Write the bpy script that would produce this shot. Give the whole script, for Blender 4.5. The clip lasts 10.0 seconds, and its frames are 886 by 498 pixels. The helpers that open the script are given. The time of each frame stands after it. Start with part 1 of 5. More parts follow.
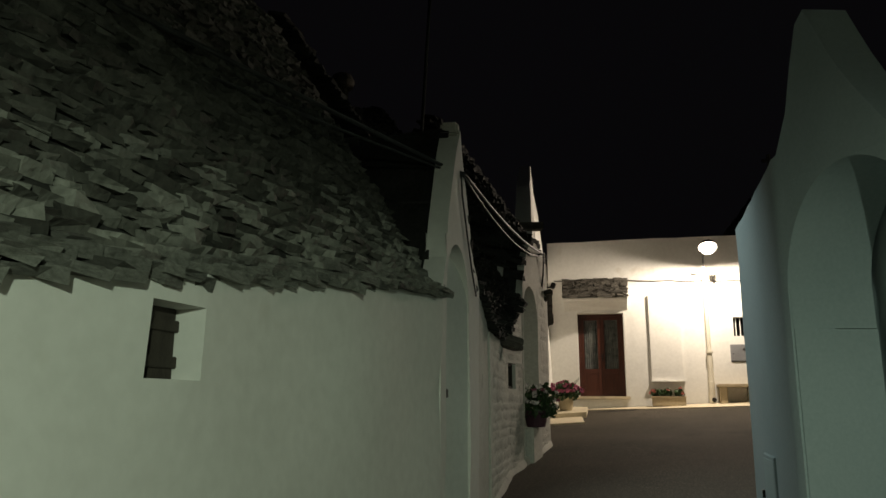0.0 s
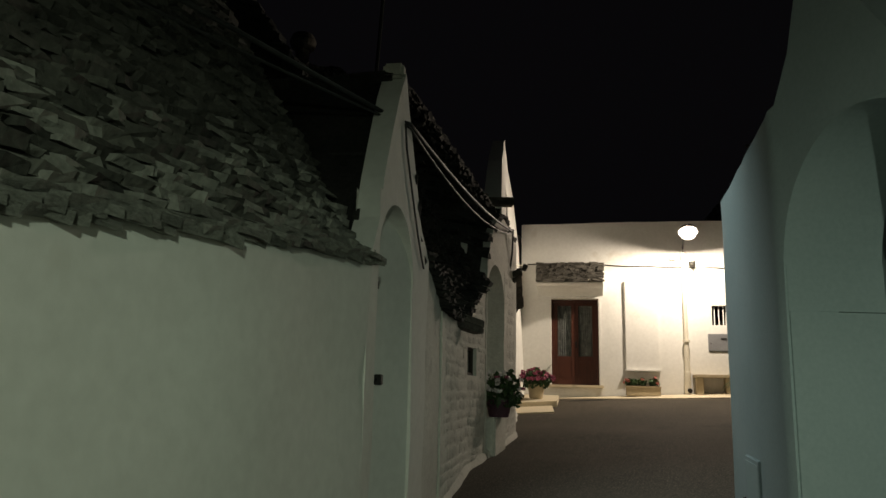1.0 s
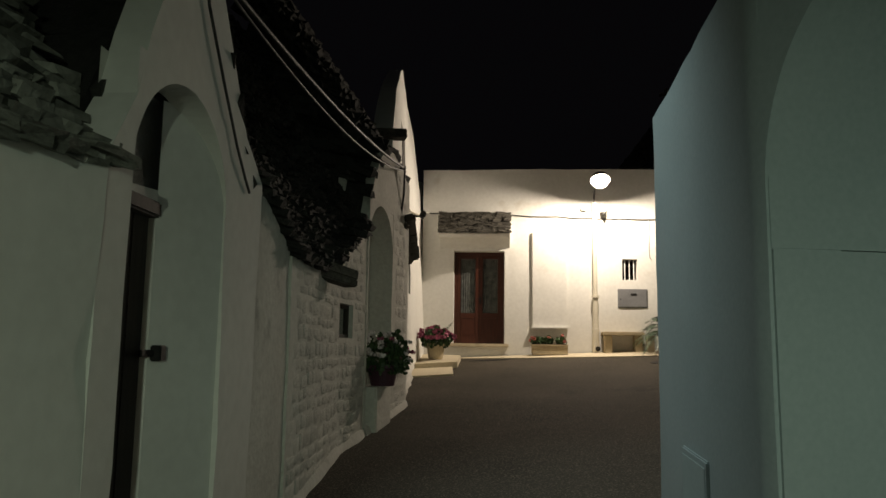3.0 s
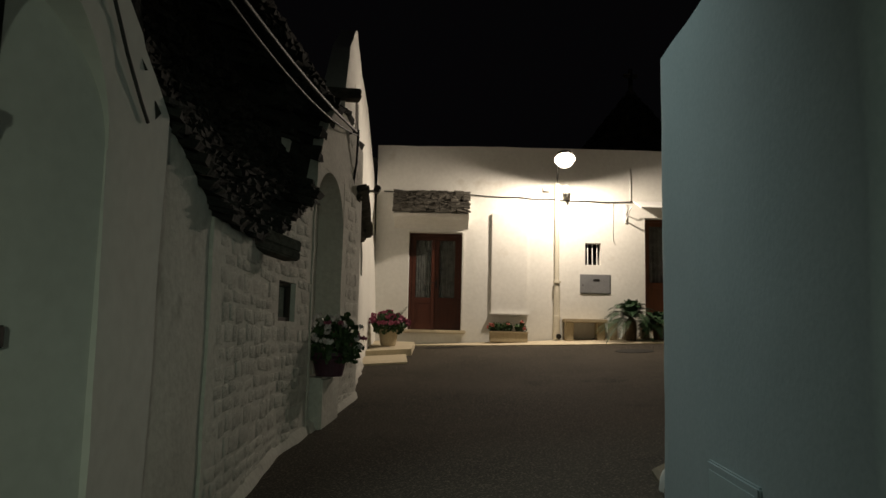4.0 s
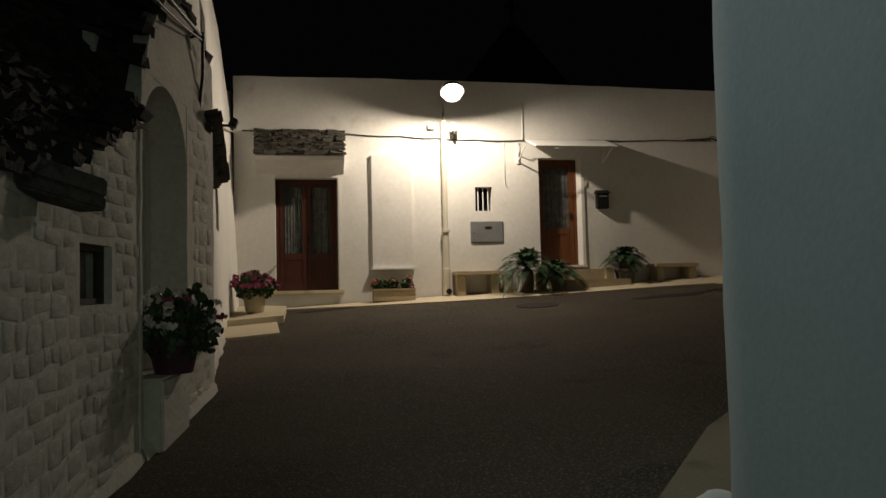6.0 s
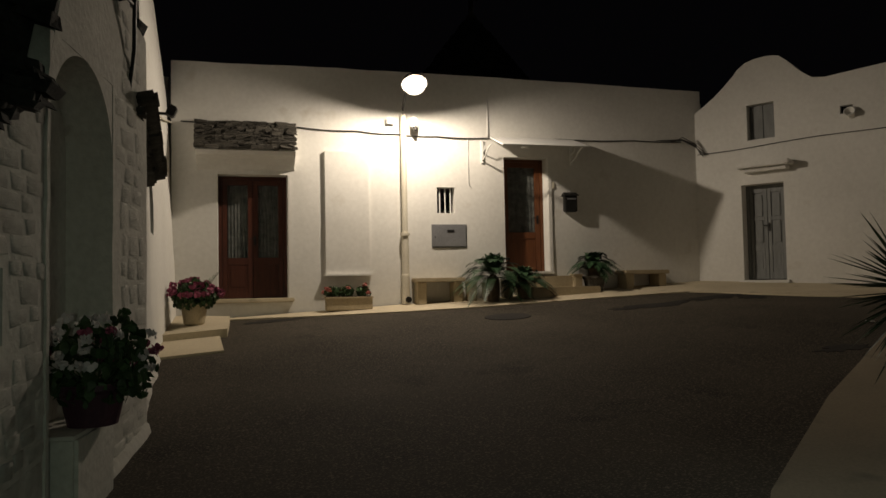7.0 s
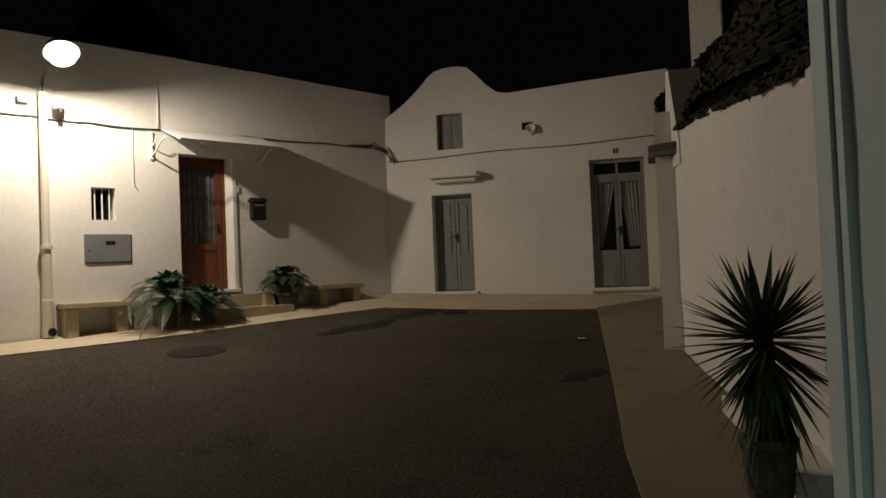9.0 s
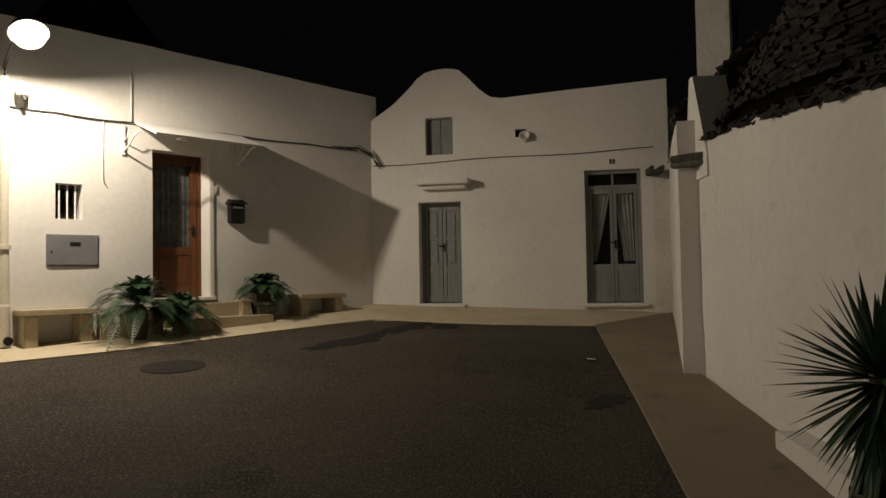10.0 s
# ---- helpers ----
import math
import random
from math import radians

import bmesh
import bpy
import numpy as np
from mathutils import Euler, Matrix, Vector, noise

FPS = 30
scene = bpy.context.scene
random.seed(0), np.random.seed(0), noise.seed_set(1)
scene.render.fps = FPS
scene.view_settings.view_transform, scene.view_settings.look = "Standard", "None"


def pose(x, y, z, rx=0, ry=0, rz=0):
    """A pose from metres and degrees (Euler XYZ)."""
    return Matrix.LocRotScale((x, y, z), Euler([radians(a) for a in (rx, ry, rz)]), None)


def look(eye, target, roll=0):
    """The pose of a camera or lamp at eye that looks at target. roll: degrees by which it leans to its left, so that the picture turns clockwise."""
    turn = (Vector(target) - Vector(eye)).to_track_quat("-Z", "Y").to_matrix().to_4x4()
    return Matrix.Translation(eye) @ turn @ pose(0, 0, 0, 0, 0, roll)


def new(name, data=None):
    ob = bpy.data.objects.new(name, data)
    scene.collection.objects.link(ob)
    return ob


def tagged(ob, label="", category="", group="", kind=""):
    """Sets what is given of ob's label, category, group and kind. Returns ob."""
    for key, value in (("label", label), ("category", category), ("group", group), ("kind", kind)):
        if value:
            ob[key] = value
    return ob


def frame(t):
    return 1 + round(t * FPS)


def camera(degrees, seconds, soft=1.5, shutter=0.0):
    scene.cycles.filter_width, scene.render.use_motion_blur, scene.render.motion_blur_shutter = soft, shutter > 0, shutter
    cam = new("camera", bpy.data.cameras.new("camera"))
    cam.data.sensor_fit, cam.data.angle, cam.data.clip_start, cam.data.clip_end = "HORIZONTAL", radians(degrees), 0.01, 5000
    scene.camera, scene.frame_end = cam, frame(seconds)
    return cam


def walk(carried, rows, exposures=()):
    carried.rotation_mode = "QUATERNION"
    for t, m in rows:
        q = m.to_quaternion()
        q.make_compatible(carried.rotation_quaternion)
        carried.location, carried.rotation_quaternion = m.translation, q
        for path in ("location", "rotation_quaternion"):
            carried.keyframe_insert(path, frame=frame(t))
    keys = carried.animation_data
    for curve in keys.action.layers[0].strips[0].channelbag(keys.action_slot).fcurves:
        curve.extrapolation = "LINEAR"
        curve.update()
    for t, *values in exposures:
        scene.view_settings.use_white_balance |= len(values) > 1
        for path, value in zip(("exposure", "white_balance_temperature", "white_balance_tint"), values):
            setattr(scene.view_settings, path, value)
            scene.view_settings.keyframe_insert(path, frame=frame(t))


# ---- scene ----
cam = camera(61.9, 10.0)
PATH = [
    (0, (0.378, 0.681, 1.197), (0.277, 2.635, 1.611), 0.2),
    (0.5, (0.524, 1.147, 1.22), (0.48, 3.099, 1.653), 1.1),
    (1, (0.633, 1.581, 1.228), (0.582, 3.545, 1.604), 1.3),
    (1.5, (0.713, 1.984, 1.289), (0.751, 3.935, 1.729), 1.0),
    (2, (0.906, 2.384, 1.298), (1.008, 4.349, 1.656), 1.3),
    (2.5, (1.0, 2.803, 1.253), (1.058, 4.789, 1.486), 1.3),
    (3, (1.022, 3.213, 1.333), (1.21, 5.186, 1.597), 0.8),
    (3.2, (1.034, 3.406, 1.328), (1.279, 5.375, 1.576), -0.4),
    (4.3, (1.075, 4.418, 1.325), (1.425, 6.375, 1.538), 1.9),
    (4.5, (1.083, 4.566, 1.359), (1.534, 6.51, 1.49), -0.1),
    (5, (1.161, 5.201, 1.41), (1.682, 7.123, 1.595), -1.4),
    (5.5, (1.199, 5.629, 1.413), (1.658, 7.568, 1.579), 0.6),
    (6, (1.21, 6.069, 1.476), (1.881, 7.951, 1.573), -1.3),
    (6.2, (1.207, 6.27, 1.478), (1.935, 8.13, 1.583), -2.0),
    (7.3, (1.311, 7.38, 1.682), (2.184, 9.178, 1.743), -0.5),
    (7.5, (1.347, 7.518, 1.683), (2.274, 9.29, 1.683), -0.2),
    (8, (1.404, 7.99, 1.746), (2.44, 9.697, 1.863), -2.2),
    (8.5, (1.473, 8.448, 1.86), (2.73, 10.003, 1.903), 0.2),
    (9, (1.5, 8.831, 1.985), (3.063, 10.077, 2.04), -2.3),
    (9.3, (1.573, 9.072, 2.022), (3.207, 10.219, 2.143), -0.4),
    (9.5, (1.633, 9.242, 2.017), (3.273, 10.385, 2.08), -2.0),
    (10, (1.69, 9.629, 2.05), (3.321, 10.783, 2.124), -1.0),
]
EXPOSURES = [(0.0, 0.95), (2.0, 0.88), (3.2, 0.7), (4.3, 0.28), (5.5, 0.1), (7.3, -0.06), (9.0, 0.12), (10.0, 0.38)]
walk(cam, [(t, look(eye, target, roll)) for t, eye, target, roll in PATH], EXPOSURES)

# ---------------- light ----------------
world = bpy.data.worlds.new("night_sky")
scene.world = world
world.use_nodes = True
world.node_tree.nodes["Background"].inputs[0].default_value = (0.55, 0.5, 0.6, 1)
world.node_tree.nodes["Background"].inputs[1].default_value = 0.002

LAMP = Vector((5.85, 18.40, 4.95))
LAMP_POWER = 425.0
LAMP_COLOUR = (1.0, 0.84, 0.665)
# Unseen lamp behind the start, assumed for the cool light on the near walls.
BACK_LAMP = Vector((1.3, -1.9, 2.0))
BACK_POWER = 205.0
# Unseen fill light, added to brighten the pale blue wall.
LANE_FILL = Vector((0.5, 8.6, 6.25))
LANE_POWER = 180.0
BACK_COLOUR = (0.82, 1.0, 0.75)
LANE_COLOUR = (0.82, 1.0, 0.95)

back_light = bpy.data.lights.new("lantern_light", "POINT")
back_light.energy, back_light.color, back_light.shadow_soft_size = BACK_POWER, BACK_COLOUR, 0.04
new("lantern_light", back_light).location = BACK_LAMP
# The added fill light is aimed at the pale blue house corner.
LANE_AIM = look(LANE_FILL, (2.95, 8.0, 1.3))
lane_fill_light = bpy.data.lights.new("lane_fill_light", "SPOT")
lane_fill_light.energy, lane_fill_light.color, lane_fill_light.shadow_soft_size = LANE_POWER, LANE_COLOUR, 0.06
lane_fill_light.spot_size, lane_fill_light.spot_blend = radians(56), 1.0
new("lane_fill_light", lane_fill_light).matrix_world = LANE_AIM


TILT = 28.0
LAMP_POSE = Matrix.Translation(LAMP) @ Matrix.Rotation(radians(-TILT), 4, "X") @ Matrix.Rotation(radians(5), 4, "Y")
street_light = bpy.data.lights.new("street_light", "POINT")
street_light.energy, street_light.color, street_light.shadow_soft_size = LAMP_POWER, LAMP_COLOUR, 0.06
new("street_light", street_light).location = LAMP_POSE @ Vector((0, 0, -0.018))


# ---------------- materials ----------------
def nodes_of(name, rough=0.8, metal=0.0):
    mat = bpy.data.materials.new(name)
    mat.use_nodes = True
    t = mat.node_tree
    b = t.nodes["Principled BSDF"]
    b.inputs["Roughness"].default_value, b.inputs["Metallic"].default_value = rough, metal
    return mat, t, b


def mottled(name, c1, c2, scale=1.5, fine=40.0, rough=0.85, bump=0.3, dist=0.01, metal=0.0, c3=None, spots=0.5, rand=0.0, stretch=None, gloss=0.3, speck=None):
    """Two-scale surface: broad stains between c1 and c2, fine grain, a bump; c3 shows as blotches."""
    mat, t, b = nodes_of(name, rough, metal)
    b.inputs["Specular IOR Level"].default_value = gloss
    n, l = t.nodes.new, t.links.new
    tc = n("ShaderNodeTexCoord")
    src = tc.outputs["Object"]
    if stretch:
        mp = n("ShaderNodeMapping")
        mp.inputs["Scale"].default_value = stretch
        l(src, mp.inputs["Vector"])
        src = mp.outputs["Vector"]
    big, small = n("ShaderNodeTexNoise"), n("ShaderNodeTexNoise")
    for tex, s, d in ((big, scale, 5.0), (small, fine, 4.0)):
        tex.inputs["Scale"].default_value, tex.inputs["Detail"].default_value = s, d
        l(src, tex.inputs["Vector"])
    ramp = n("ShaderNodeValToRGB")
    ramp.color_ramp.elements[0].position, ramp.color_ramp.elements[1].position = 0.32, 0.68
    ramp.color_ramp.elements[0].color, ramp.color_ramp.elements[1].color = (*c1, 1), (*c2, 1)
    mixf = n("ShaderNodeMath")
    mixf.operation = "MULTIPLY_ADD"
    mixf.inputs[1].default_value = 0.45
    l(small.outputs["Fac"], mixf.inputs[0])
    half = n("ShaderNodeMath")
    half.operation = "MULTIPLY"
    half.inputs[1].default_value = 0.55
    l(big.outputs["Fac"], half.inputs[0])
    l(half.outputs[0], mixf.inputs[2])
    l(mixf.outputs[0], ramp.inputs["Fac"])
    col = ramp.outputs["Color"]
    if c3:
        blot = n("ShaderNodeTexNoise")
        blot.inputs["Scale"].default_value, blot.inputs["Detail"].default_value = scale * 2.3, 8.0
        l(src, blot.inputs["Vector"])
        r2 = n("ShaderNodeValToRGB")
        r2.color_ramp.elements[0].position, r2.color_ramp.elements[1].position = spots, min(spots + 0.14, 1)
        l(blot.outputs["Fac"], r2.inputs["Fac"])
        mx = n("ShaderNodeMix")
        mx.data_type = "RGBA"
        l(r2.outputs["Color"], mx.inputs["Factor"])
        l(col, mx.inputs["A"])
        mx.inputs["B"].default_value = (*c3, 1)
        col = mx.outputs["Result"]
    if speck:
        grit = n("ShaderNodeTexNoise")
        grit.inputs["Scale"].default_value, grit.inputs["Detail"].default_value = 58.0, 4.0
        l(src, grit.inputs["Vector"])
        r3 = n("ShaderNodeValToRGB")
        r3.color_ramp.elements[0].position, r3.color_ramp.elements[1].position = 0.52, 0.66
        l(grit.outputs["Fac"], r3.inputs["Fac"])
        mx = n("ShaderNodeMix")
        mx.data_type = "RGBA"
        l(r3.outputs["Color"], mx.inputs["Factor"])
        l(col, mx.inputs["A"])
        mx.inputs["B"].default_value = (*speck, 1)
        col = mx.outputs["Result"]
    if rand:
        oi = n("ShaderNodeObjectInfo")
        geo = n("ShaderNodeNewGeometry")
        add = n("ShaderNodeMath")
        add.operation = "ADD"
        l(oi.outputs["Random"], add.inputs[0])
        l(geo.outputs["Random Per Island"], add.inputs[1])
        fr = n("ShaderNodeMath")
        fr.operation = "FRACT"
        l(add.outputs[0], fr.inputs[0])
        mr = n("ShaderNodeMapRange")
        mr.inputs["To Min"].default_value, mr.inputs["To Max"].default_value = 1 - rand, 1 + rand
        l(fr.outputs[0], mr.inputs["Value"])
        hs = n("ShaderNodeHueSaturation")
        l(mr.outputs[0], hs.inputs["Value"])
        l(col, hs.inputs["Color"])
        col = hs.outputs["Color"]
    l(col, b.inputs["Base Color"])
    if bump:
        bp = n("ShaderNodeBump")
        bp.inputs["Strength"].default_value, bp.inputs["Distance"].default_value = bump, dist
        l(mixf.outputs[0], bp.inputs["Height"])
        l(bp.outputs["Normal"], b.inputs["Normal"])
    return mat


LIME = mottled("limewash", (0.64, 0.63, 0.59), (0.76, 0.75, 0.71), 0.9, 14, 0.9, 0.2, 0.012, c3=(0.58, 0.55, 0.49), spots=0.64)
LIME_OLD = mottled("old_limewash", (0.48, 0.465, 0.42), (0.68, 0.665, 0.61), 1.6, 22, 0.92, 0.6, 0.03, c3=(0.36, 0.35, 0.31), spots=0.62)
LIME_STONE = mottled("whitewashed_stone", (0.50, 0.485, 0.44), (0.70, 0.685, 0.63), 3.0, 26, 0.92, 0.7, 0.03, rand=0.12)
BLUE_LIME = mottled("pale_blue_limewash", (0.42, 0.505, 0.53), (0.52, 0.595, 0.62), 0.8, 40, 0.9, 0.3, 0.008)
BLUE_TRIM = mottled("blue_painted_trim", (0.47, 0.58, 0.60), (0.56, 0.66, 0.68), 2.0, 30, 0.6, 0.2, 0.01)
# Dark stone taken near black: the far roofs' lack of light is in the colour.
ROOF_STONE = mottled("shaded_limestone_slab", (0.012, 0.012, 0.011), (0.040, 0.039, 0.035), 3.0, 30, 0.95, 0.8, 0.03, rand=0.5, c3=(0.07, 0.07, 0.06), spots=0.68)
# Pale eave slabs: the lamplight on the lowest courses is put into their colour.
EAVE_STONE = mottled("lamplit_eave_slab", (0.10, 0.10, 0.085), (0.30, 0.30, 0.265), 4.0, 30, 0.95, 0.8, 0.03, rand=0.3)
NEAR_STONE = mottled("near_roof_slab", (0.035, 0.035, 0.03), (0.115, 0.113, 0.097), 4.0, 30, 0.95, 0.8, 0.03, rand=0.4)
DARK_STONE = mottled("dark_weathered_stone", (0.035, 0.032, 0.027), (0.13, 0.12, 0.10), 9.0, 35, 0.95, 0.8, 0.02, rand=0.3)
ASPHALT = mottled("asphalt", (0.024, 0.021, 0.0175), (0.082, 0.072, 0.057), 0.5, 130, 0.88, 0.9, 0.008, c3=(0.030, 0.027, 0.023), spots=0.6, gloss=0.08, speck=(0.15, 0.13, 0.10))
PATCH = mottled("asphalt_patch", (0.011, 0.01, 0.009), (0.02, 0.018, 0.015), 2.0, 80, 0.9, 0.6, 0.008)
CONCRETE = mottled("painted_concrete", (0.50, 0.43, 0.30), (0.64, 0.56, 0.41), 1.2, 30, 0.9, 0.4, 0.01, c3=(0.36, 0.31, 0.22), spots=0.62)
PAVING = mottled("worn_concrete_paving", (0.19, 0.16, 0.115), (0.27, 0.23, 0.165), 1.0, 50, 0.92, 0.5, 0.01, c3=(0.14, 0.12, 0.09), spots=0.6)
SANDSTONE = mottled("sandstone", (0.36, 0.30, 0.20), (0.52, 0.44, 0.30), 4.0, 40, 0.9, 0.5, 0.01)
RED_WOOD = mottled("red_brown_varnished_wood", (0.042, 0.012, 0.007), (0.08, 0.024, 0.012), 3.0, 30, 0.45, 0.25, 0.004, stretch=(9, 9, 1))
ORANGE_WOOD = mottled("orange_brown_wood", (0.085, 0.03, 0.012), (0.15, 0.055, 0.02), 3.0, 30, 0.45, 0.25, 0.004, stretch=(9, 9, 1))
DARK_WOOD = mottled("dark_old_wood", (0.025, 0.02, 0.016), (0.06, 0.05, 0.04), 3.0, 40, 0.7, 0.4, 0.006, stretch=(8, 8, 1))
GREY_WOOD = mottled("grey_painted_wood", (0.17, 0.178, 0.178), (0.27, 0.28, 0.275), 2.5, 30, 0.65, 0.4, 0.005, stretch=(6, 6, 1), c3=(0.2, 0.2, 0.19), spots=0.62)
LACE = mottled("white_lace", (0.36, 0.38, 0.36), (0.62, 0.64, 0.6), 6.0, 70, 0.95, 0.5, 0.004)
# Darkened copy of the lace; the shade behind the panes is in its colour.
LACE_SHADED = mottled("shaded_lace", (0.07, 0.075, 0.07), (0.26, 0.27, 0.25), 9.0, 60, 0.95, 0.5, 0.004)
STEEL = mottled("galvanised_steel", (0.19, 0.195, 0.205), (0.27, 0.275, 0.285), 4, 50, 0.5, 0.1, 0.002, metal=0.3)
PIPE = mottled("cream_painted_pipe", (0.58, 0.54, 0.44), (0.7, 0.66, 0.55), 3, 40, 0.55, 0.2, 0.004)
IRON = mottled("black_iron", (0.012, 0.012, 0.012), (0.03, 0.028, 0.026), 6, 60, 0.55, 0.3, 0.004, metal=0.4)
RUBBER = mottled("cable_sheath", (0.025, 0.025, 0.024), (0.06, 0.06, 0.057), 8, 60, 0.55, 0.1, 0.003)
WHITE_METAL = mottled("white_enamel", (0.72, 0.72, 0.7), (0.8, 0.8, 0.78), 3, 30, 0.4, 0.05, 0.002)
TERRACOTTA = mottled("terracotta", (0.30, 0.17, 0.10), (0.42, 0.26, 0.16), 5, 40, 0.85, 0.3, 0.006)
SOIL = mottled("potting_soil", (0.02, 0.014, 0.01), (0.05, 0.035, 0.025), 8, 60, 0.95, 0.8, 0.02)
LEAF = mottled("green_leaf", (0.025, 0.05, 0.018), (0.055, 0.10, 0.035), 6, 30, 0.5, 0.1, 0.004, rand=0.35)
PALM = mottled("palm_leaf", (0.022, 0.055, 0.025), (0.045, 0.09, 0.04), 6, 30, 0.42, 0.1, 0.004, rand=0.3)
YUCCA = mottled("yucca_leaf", (0.03, 0.06, 0.03), (0.06, 0.10, 0.05), 6, 30, 0.42, 0.1, 0.004, rand=0.3)
BARK = mottled("fibrous_bark", (0.07, 0.05, 0.03), (0.15, 0.11, 0.07), 8, 40, 0.95, 0.8, 0.02)
PINK = mottled("magenta_petal", (0.25, 0.05, 0.10), (0.38, 0.11, 0.18), 9, 40, 0.6, 0.1, 0.003, rand=0.3)
RED = mottled("red_petal", (0.30, 0.08, 0.07), (0.46, 0.17, 0.14), 9, 40, 0.6, 0.1, 0.003, rand=0.3)
PALE = mottled("white_petal", (0.6, 0.55, 0.55), (0.75, 0.7, 0.7), 9, 40, 0.6, 0.1, 0.003, rand=0.15)
# Near-black backing for openings; the darkness of the unlit rooms is its colour.
BLACK = mottled("unlit_room_backing", (0.01, 0.01, 0.01), (0.02, 0.02, 0.02), 4, 30, 0.95, 0.1, 0.003)


def glass():
    mat, t, b = nodes_of("dark_window_glass", 0.3)
    b.inputs["Base Color"].default_value = (0.02, 0.025, 0.025, 1)
    b.inputs["Alpha"].default_value = 0.16
    b.inputs["Specular IOR Level"].default_value = 0.25
    return mat


def glowing(name, colour, strength):
    mat, t, b = nodes_of(name, 0.4)
    b.inputs["Base Color"].default_value = (0.03, 0.03, 0.03, 1)
    b.inputs["Emission Color"].default_value = (*colour, 1)
    b.inputs["Emission Strength"].default_value = strength
    return mat


GLASS = glass()
LAMP_GLOW = glowing("lamp_diffuser", LAMP_COLOUR, 3.0)
# Glow of the two lane lamps that are never in view.
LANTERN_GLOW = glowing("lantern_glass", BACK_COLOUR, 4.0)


# ---------------- building helpers ----------------
def mesh_of(bm, name, mat, smooth=False):
    bmesh.ops.recalc_face_normals(bm, faces=bm.faces)
    me = bpy.data.meshes.new(name)
    bm.to_mesh(me)
    bm.free()
    me.materials.append(mat)
    if smooth:
        for p in me.polygons:
            p.use_smooth = True
    return me


def part(name, bm, mat, parent, label="", smooth=False):
    ob = new(name, mesh_of(bm, name, mat, smooth))
    ob.parent = parent
    if parent is not None:
        up = parent
        m = Matrix.Identity(4)
        while up is not None:
            m = up.matrix_basis.copy() @ m
            up = up.parent
        ob.matrix_parent_inverse = Matrix.Identity(4)
        ob.matrix_basis = m.inverted()
    if label:
        ob["label"] = label
    return ob


def local_part(name, bm, mat, parent, label="", smooth=False, m=None):
    """A part whose mesh is already in its parent's own space."""
    ob = new(name, mesh_of(bm, name, mat, smooth))
    ob.parent = parent
    if m is not None:
        ob.matrix_basis = m
    if label:
        ob["label"] = label
    return ob


def thing(name, place, label, category, group="", kind="", turn=0.0):
    ob = new(name)
    ob.empty_display_size = 0.1
    ob.matrix_basis = pose(*place, 0, 0, turn)
    return tagged(ob, label, category, group, kind)


def solid(name, bm, mat, label, category, kind="", group="", smooth=False):
    return tagged(new(name, mesh_of(bm, name, mat, smooth)), label, category, group, kind)


def box(bm, size, m=None, bevel=0.0):
    """A box of the given size about the origin of m, bevelled."""
    vs = bmesh.ops.create_cube(bm, size=1.0)["verts"]
    bmesh.ops.transform(bm, matrix=(m or Matrix.Identity(4)) @ Matrix.Diagonal((*size, 1)), verts=vs)
    if bevel:
        es = list({e for v in vs for e in v.link_edges})
        bmesh.ops.bevel(bm, geom=es, offset=bevel, segments=2, affect="EDGES", clamp_overlap=True)
    return bm


def boxes(*rows, bevel=0.0):
    bm = bmesh.new()
    for size, m in rows:
        box(bm, size, m, bevel)
    return bm


def rod(bm, a, b, r, r2=None, seg=12):
    a, b = Vector(a), Vector(b)
    m = Matrix.Translation((a + b) / 2) @ (b - a).to_track_quat("Z", "Y").to_matrix().to_4x4()
    bmesh.ops.create_cone(bm, cap_ends=True, segments=seg, radius1=r, radius2=r if r2 is None else r2, depth=(b - a).length, matrix=m)
    return bm


def lathe(bm, profile, m=None, seg=24):
    """Turns (radius, z) points about z."""
    rings = []
    for r, z in profile:
        rings.append([bm.verts.new((m or Matrix.Identity(4)) @ Vector((r * math.cos(a), r * math.sin(a), z))) for a in [2 * math.pi * k / seg for k in range(seg)]])
    for lo, hi in zip(rings, rings[1:]):
        for k in range(seg):
            bm.faces.new((lo[k], lo[(k + 1) % seg], hi[(k + 1) % seg], hi[k]))
    bm.faces.new(rings[0][::-1])
    bm.faces.new(rings[-1])
    return bm


def tube(bm, pts, r, seg=8):
    """A round tube along points."""
    pts = [Vector(p) for p in pts]
    rings = []
    for i, p in enumerate(pts):
        d = (pts[min(i + 1, len(pts) - 1)] - pts[max(i - 1, 0)]).normalized()
        side = d.cross(Vector((0, 0, 1)))
        side = side.normalized() if side.length > 1e-4 else Vector((1, 0, 0))
        up = side.cross(d)
        rings.append([bm.verts.new(p + r * (math.cos(a) * side + math.sin(a) * up)) for a in [2 * math.pi * k / seg for k in range(seg)]])
    for lo, hi in zip(rings, rings[1:]):
        for k in range(seg):
            bm.faces.new((lo[k], lo[(k + 1) % seg], hi[(k + 1) % seg], hi[k]))
    bm.faces.new(rings[0][::-1])
    bm.faces.new(rings[-1])
    return bm


def sag(a, b, drop, n=16):
    a, b = Vector(a), Vector(b)
    return [a.lerp(b, k / n) - Vector((0, 0, drop * 4 * (k / n) * (1 - k / n))) for k in range(n + 1)]


def ground(x, y):
    """Height of the sloping street."""
    x, y = min(max(x, -10), 20), min(max(y, -12), 30)
    return -0.403 + 0.0624 * x + 0.0661 * y


def lerp_table(rows, u):
    if u <= rows[0][0]:
        return rows[0][1]
    for (a, p), (b, q) in zip(rows, rows[1:]):
        if u <= b:
            return p + (q - p) * (u - a) / (b - a)
    return rows[-1][1]


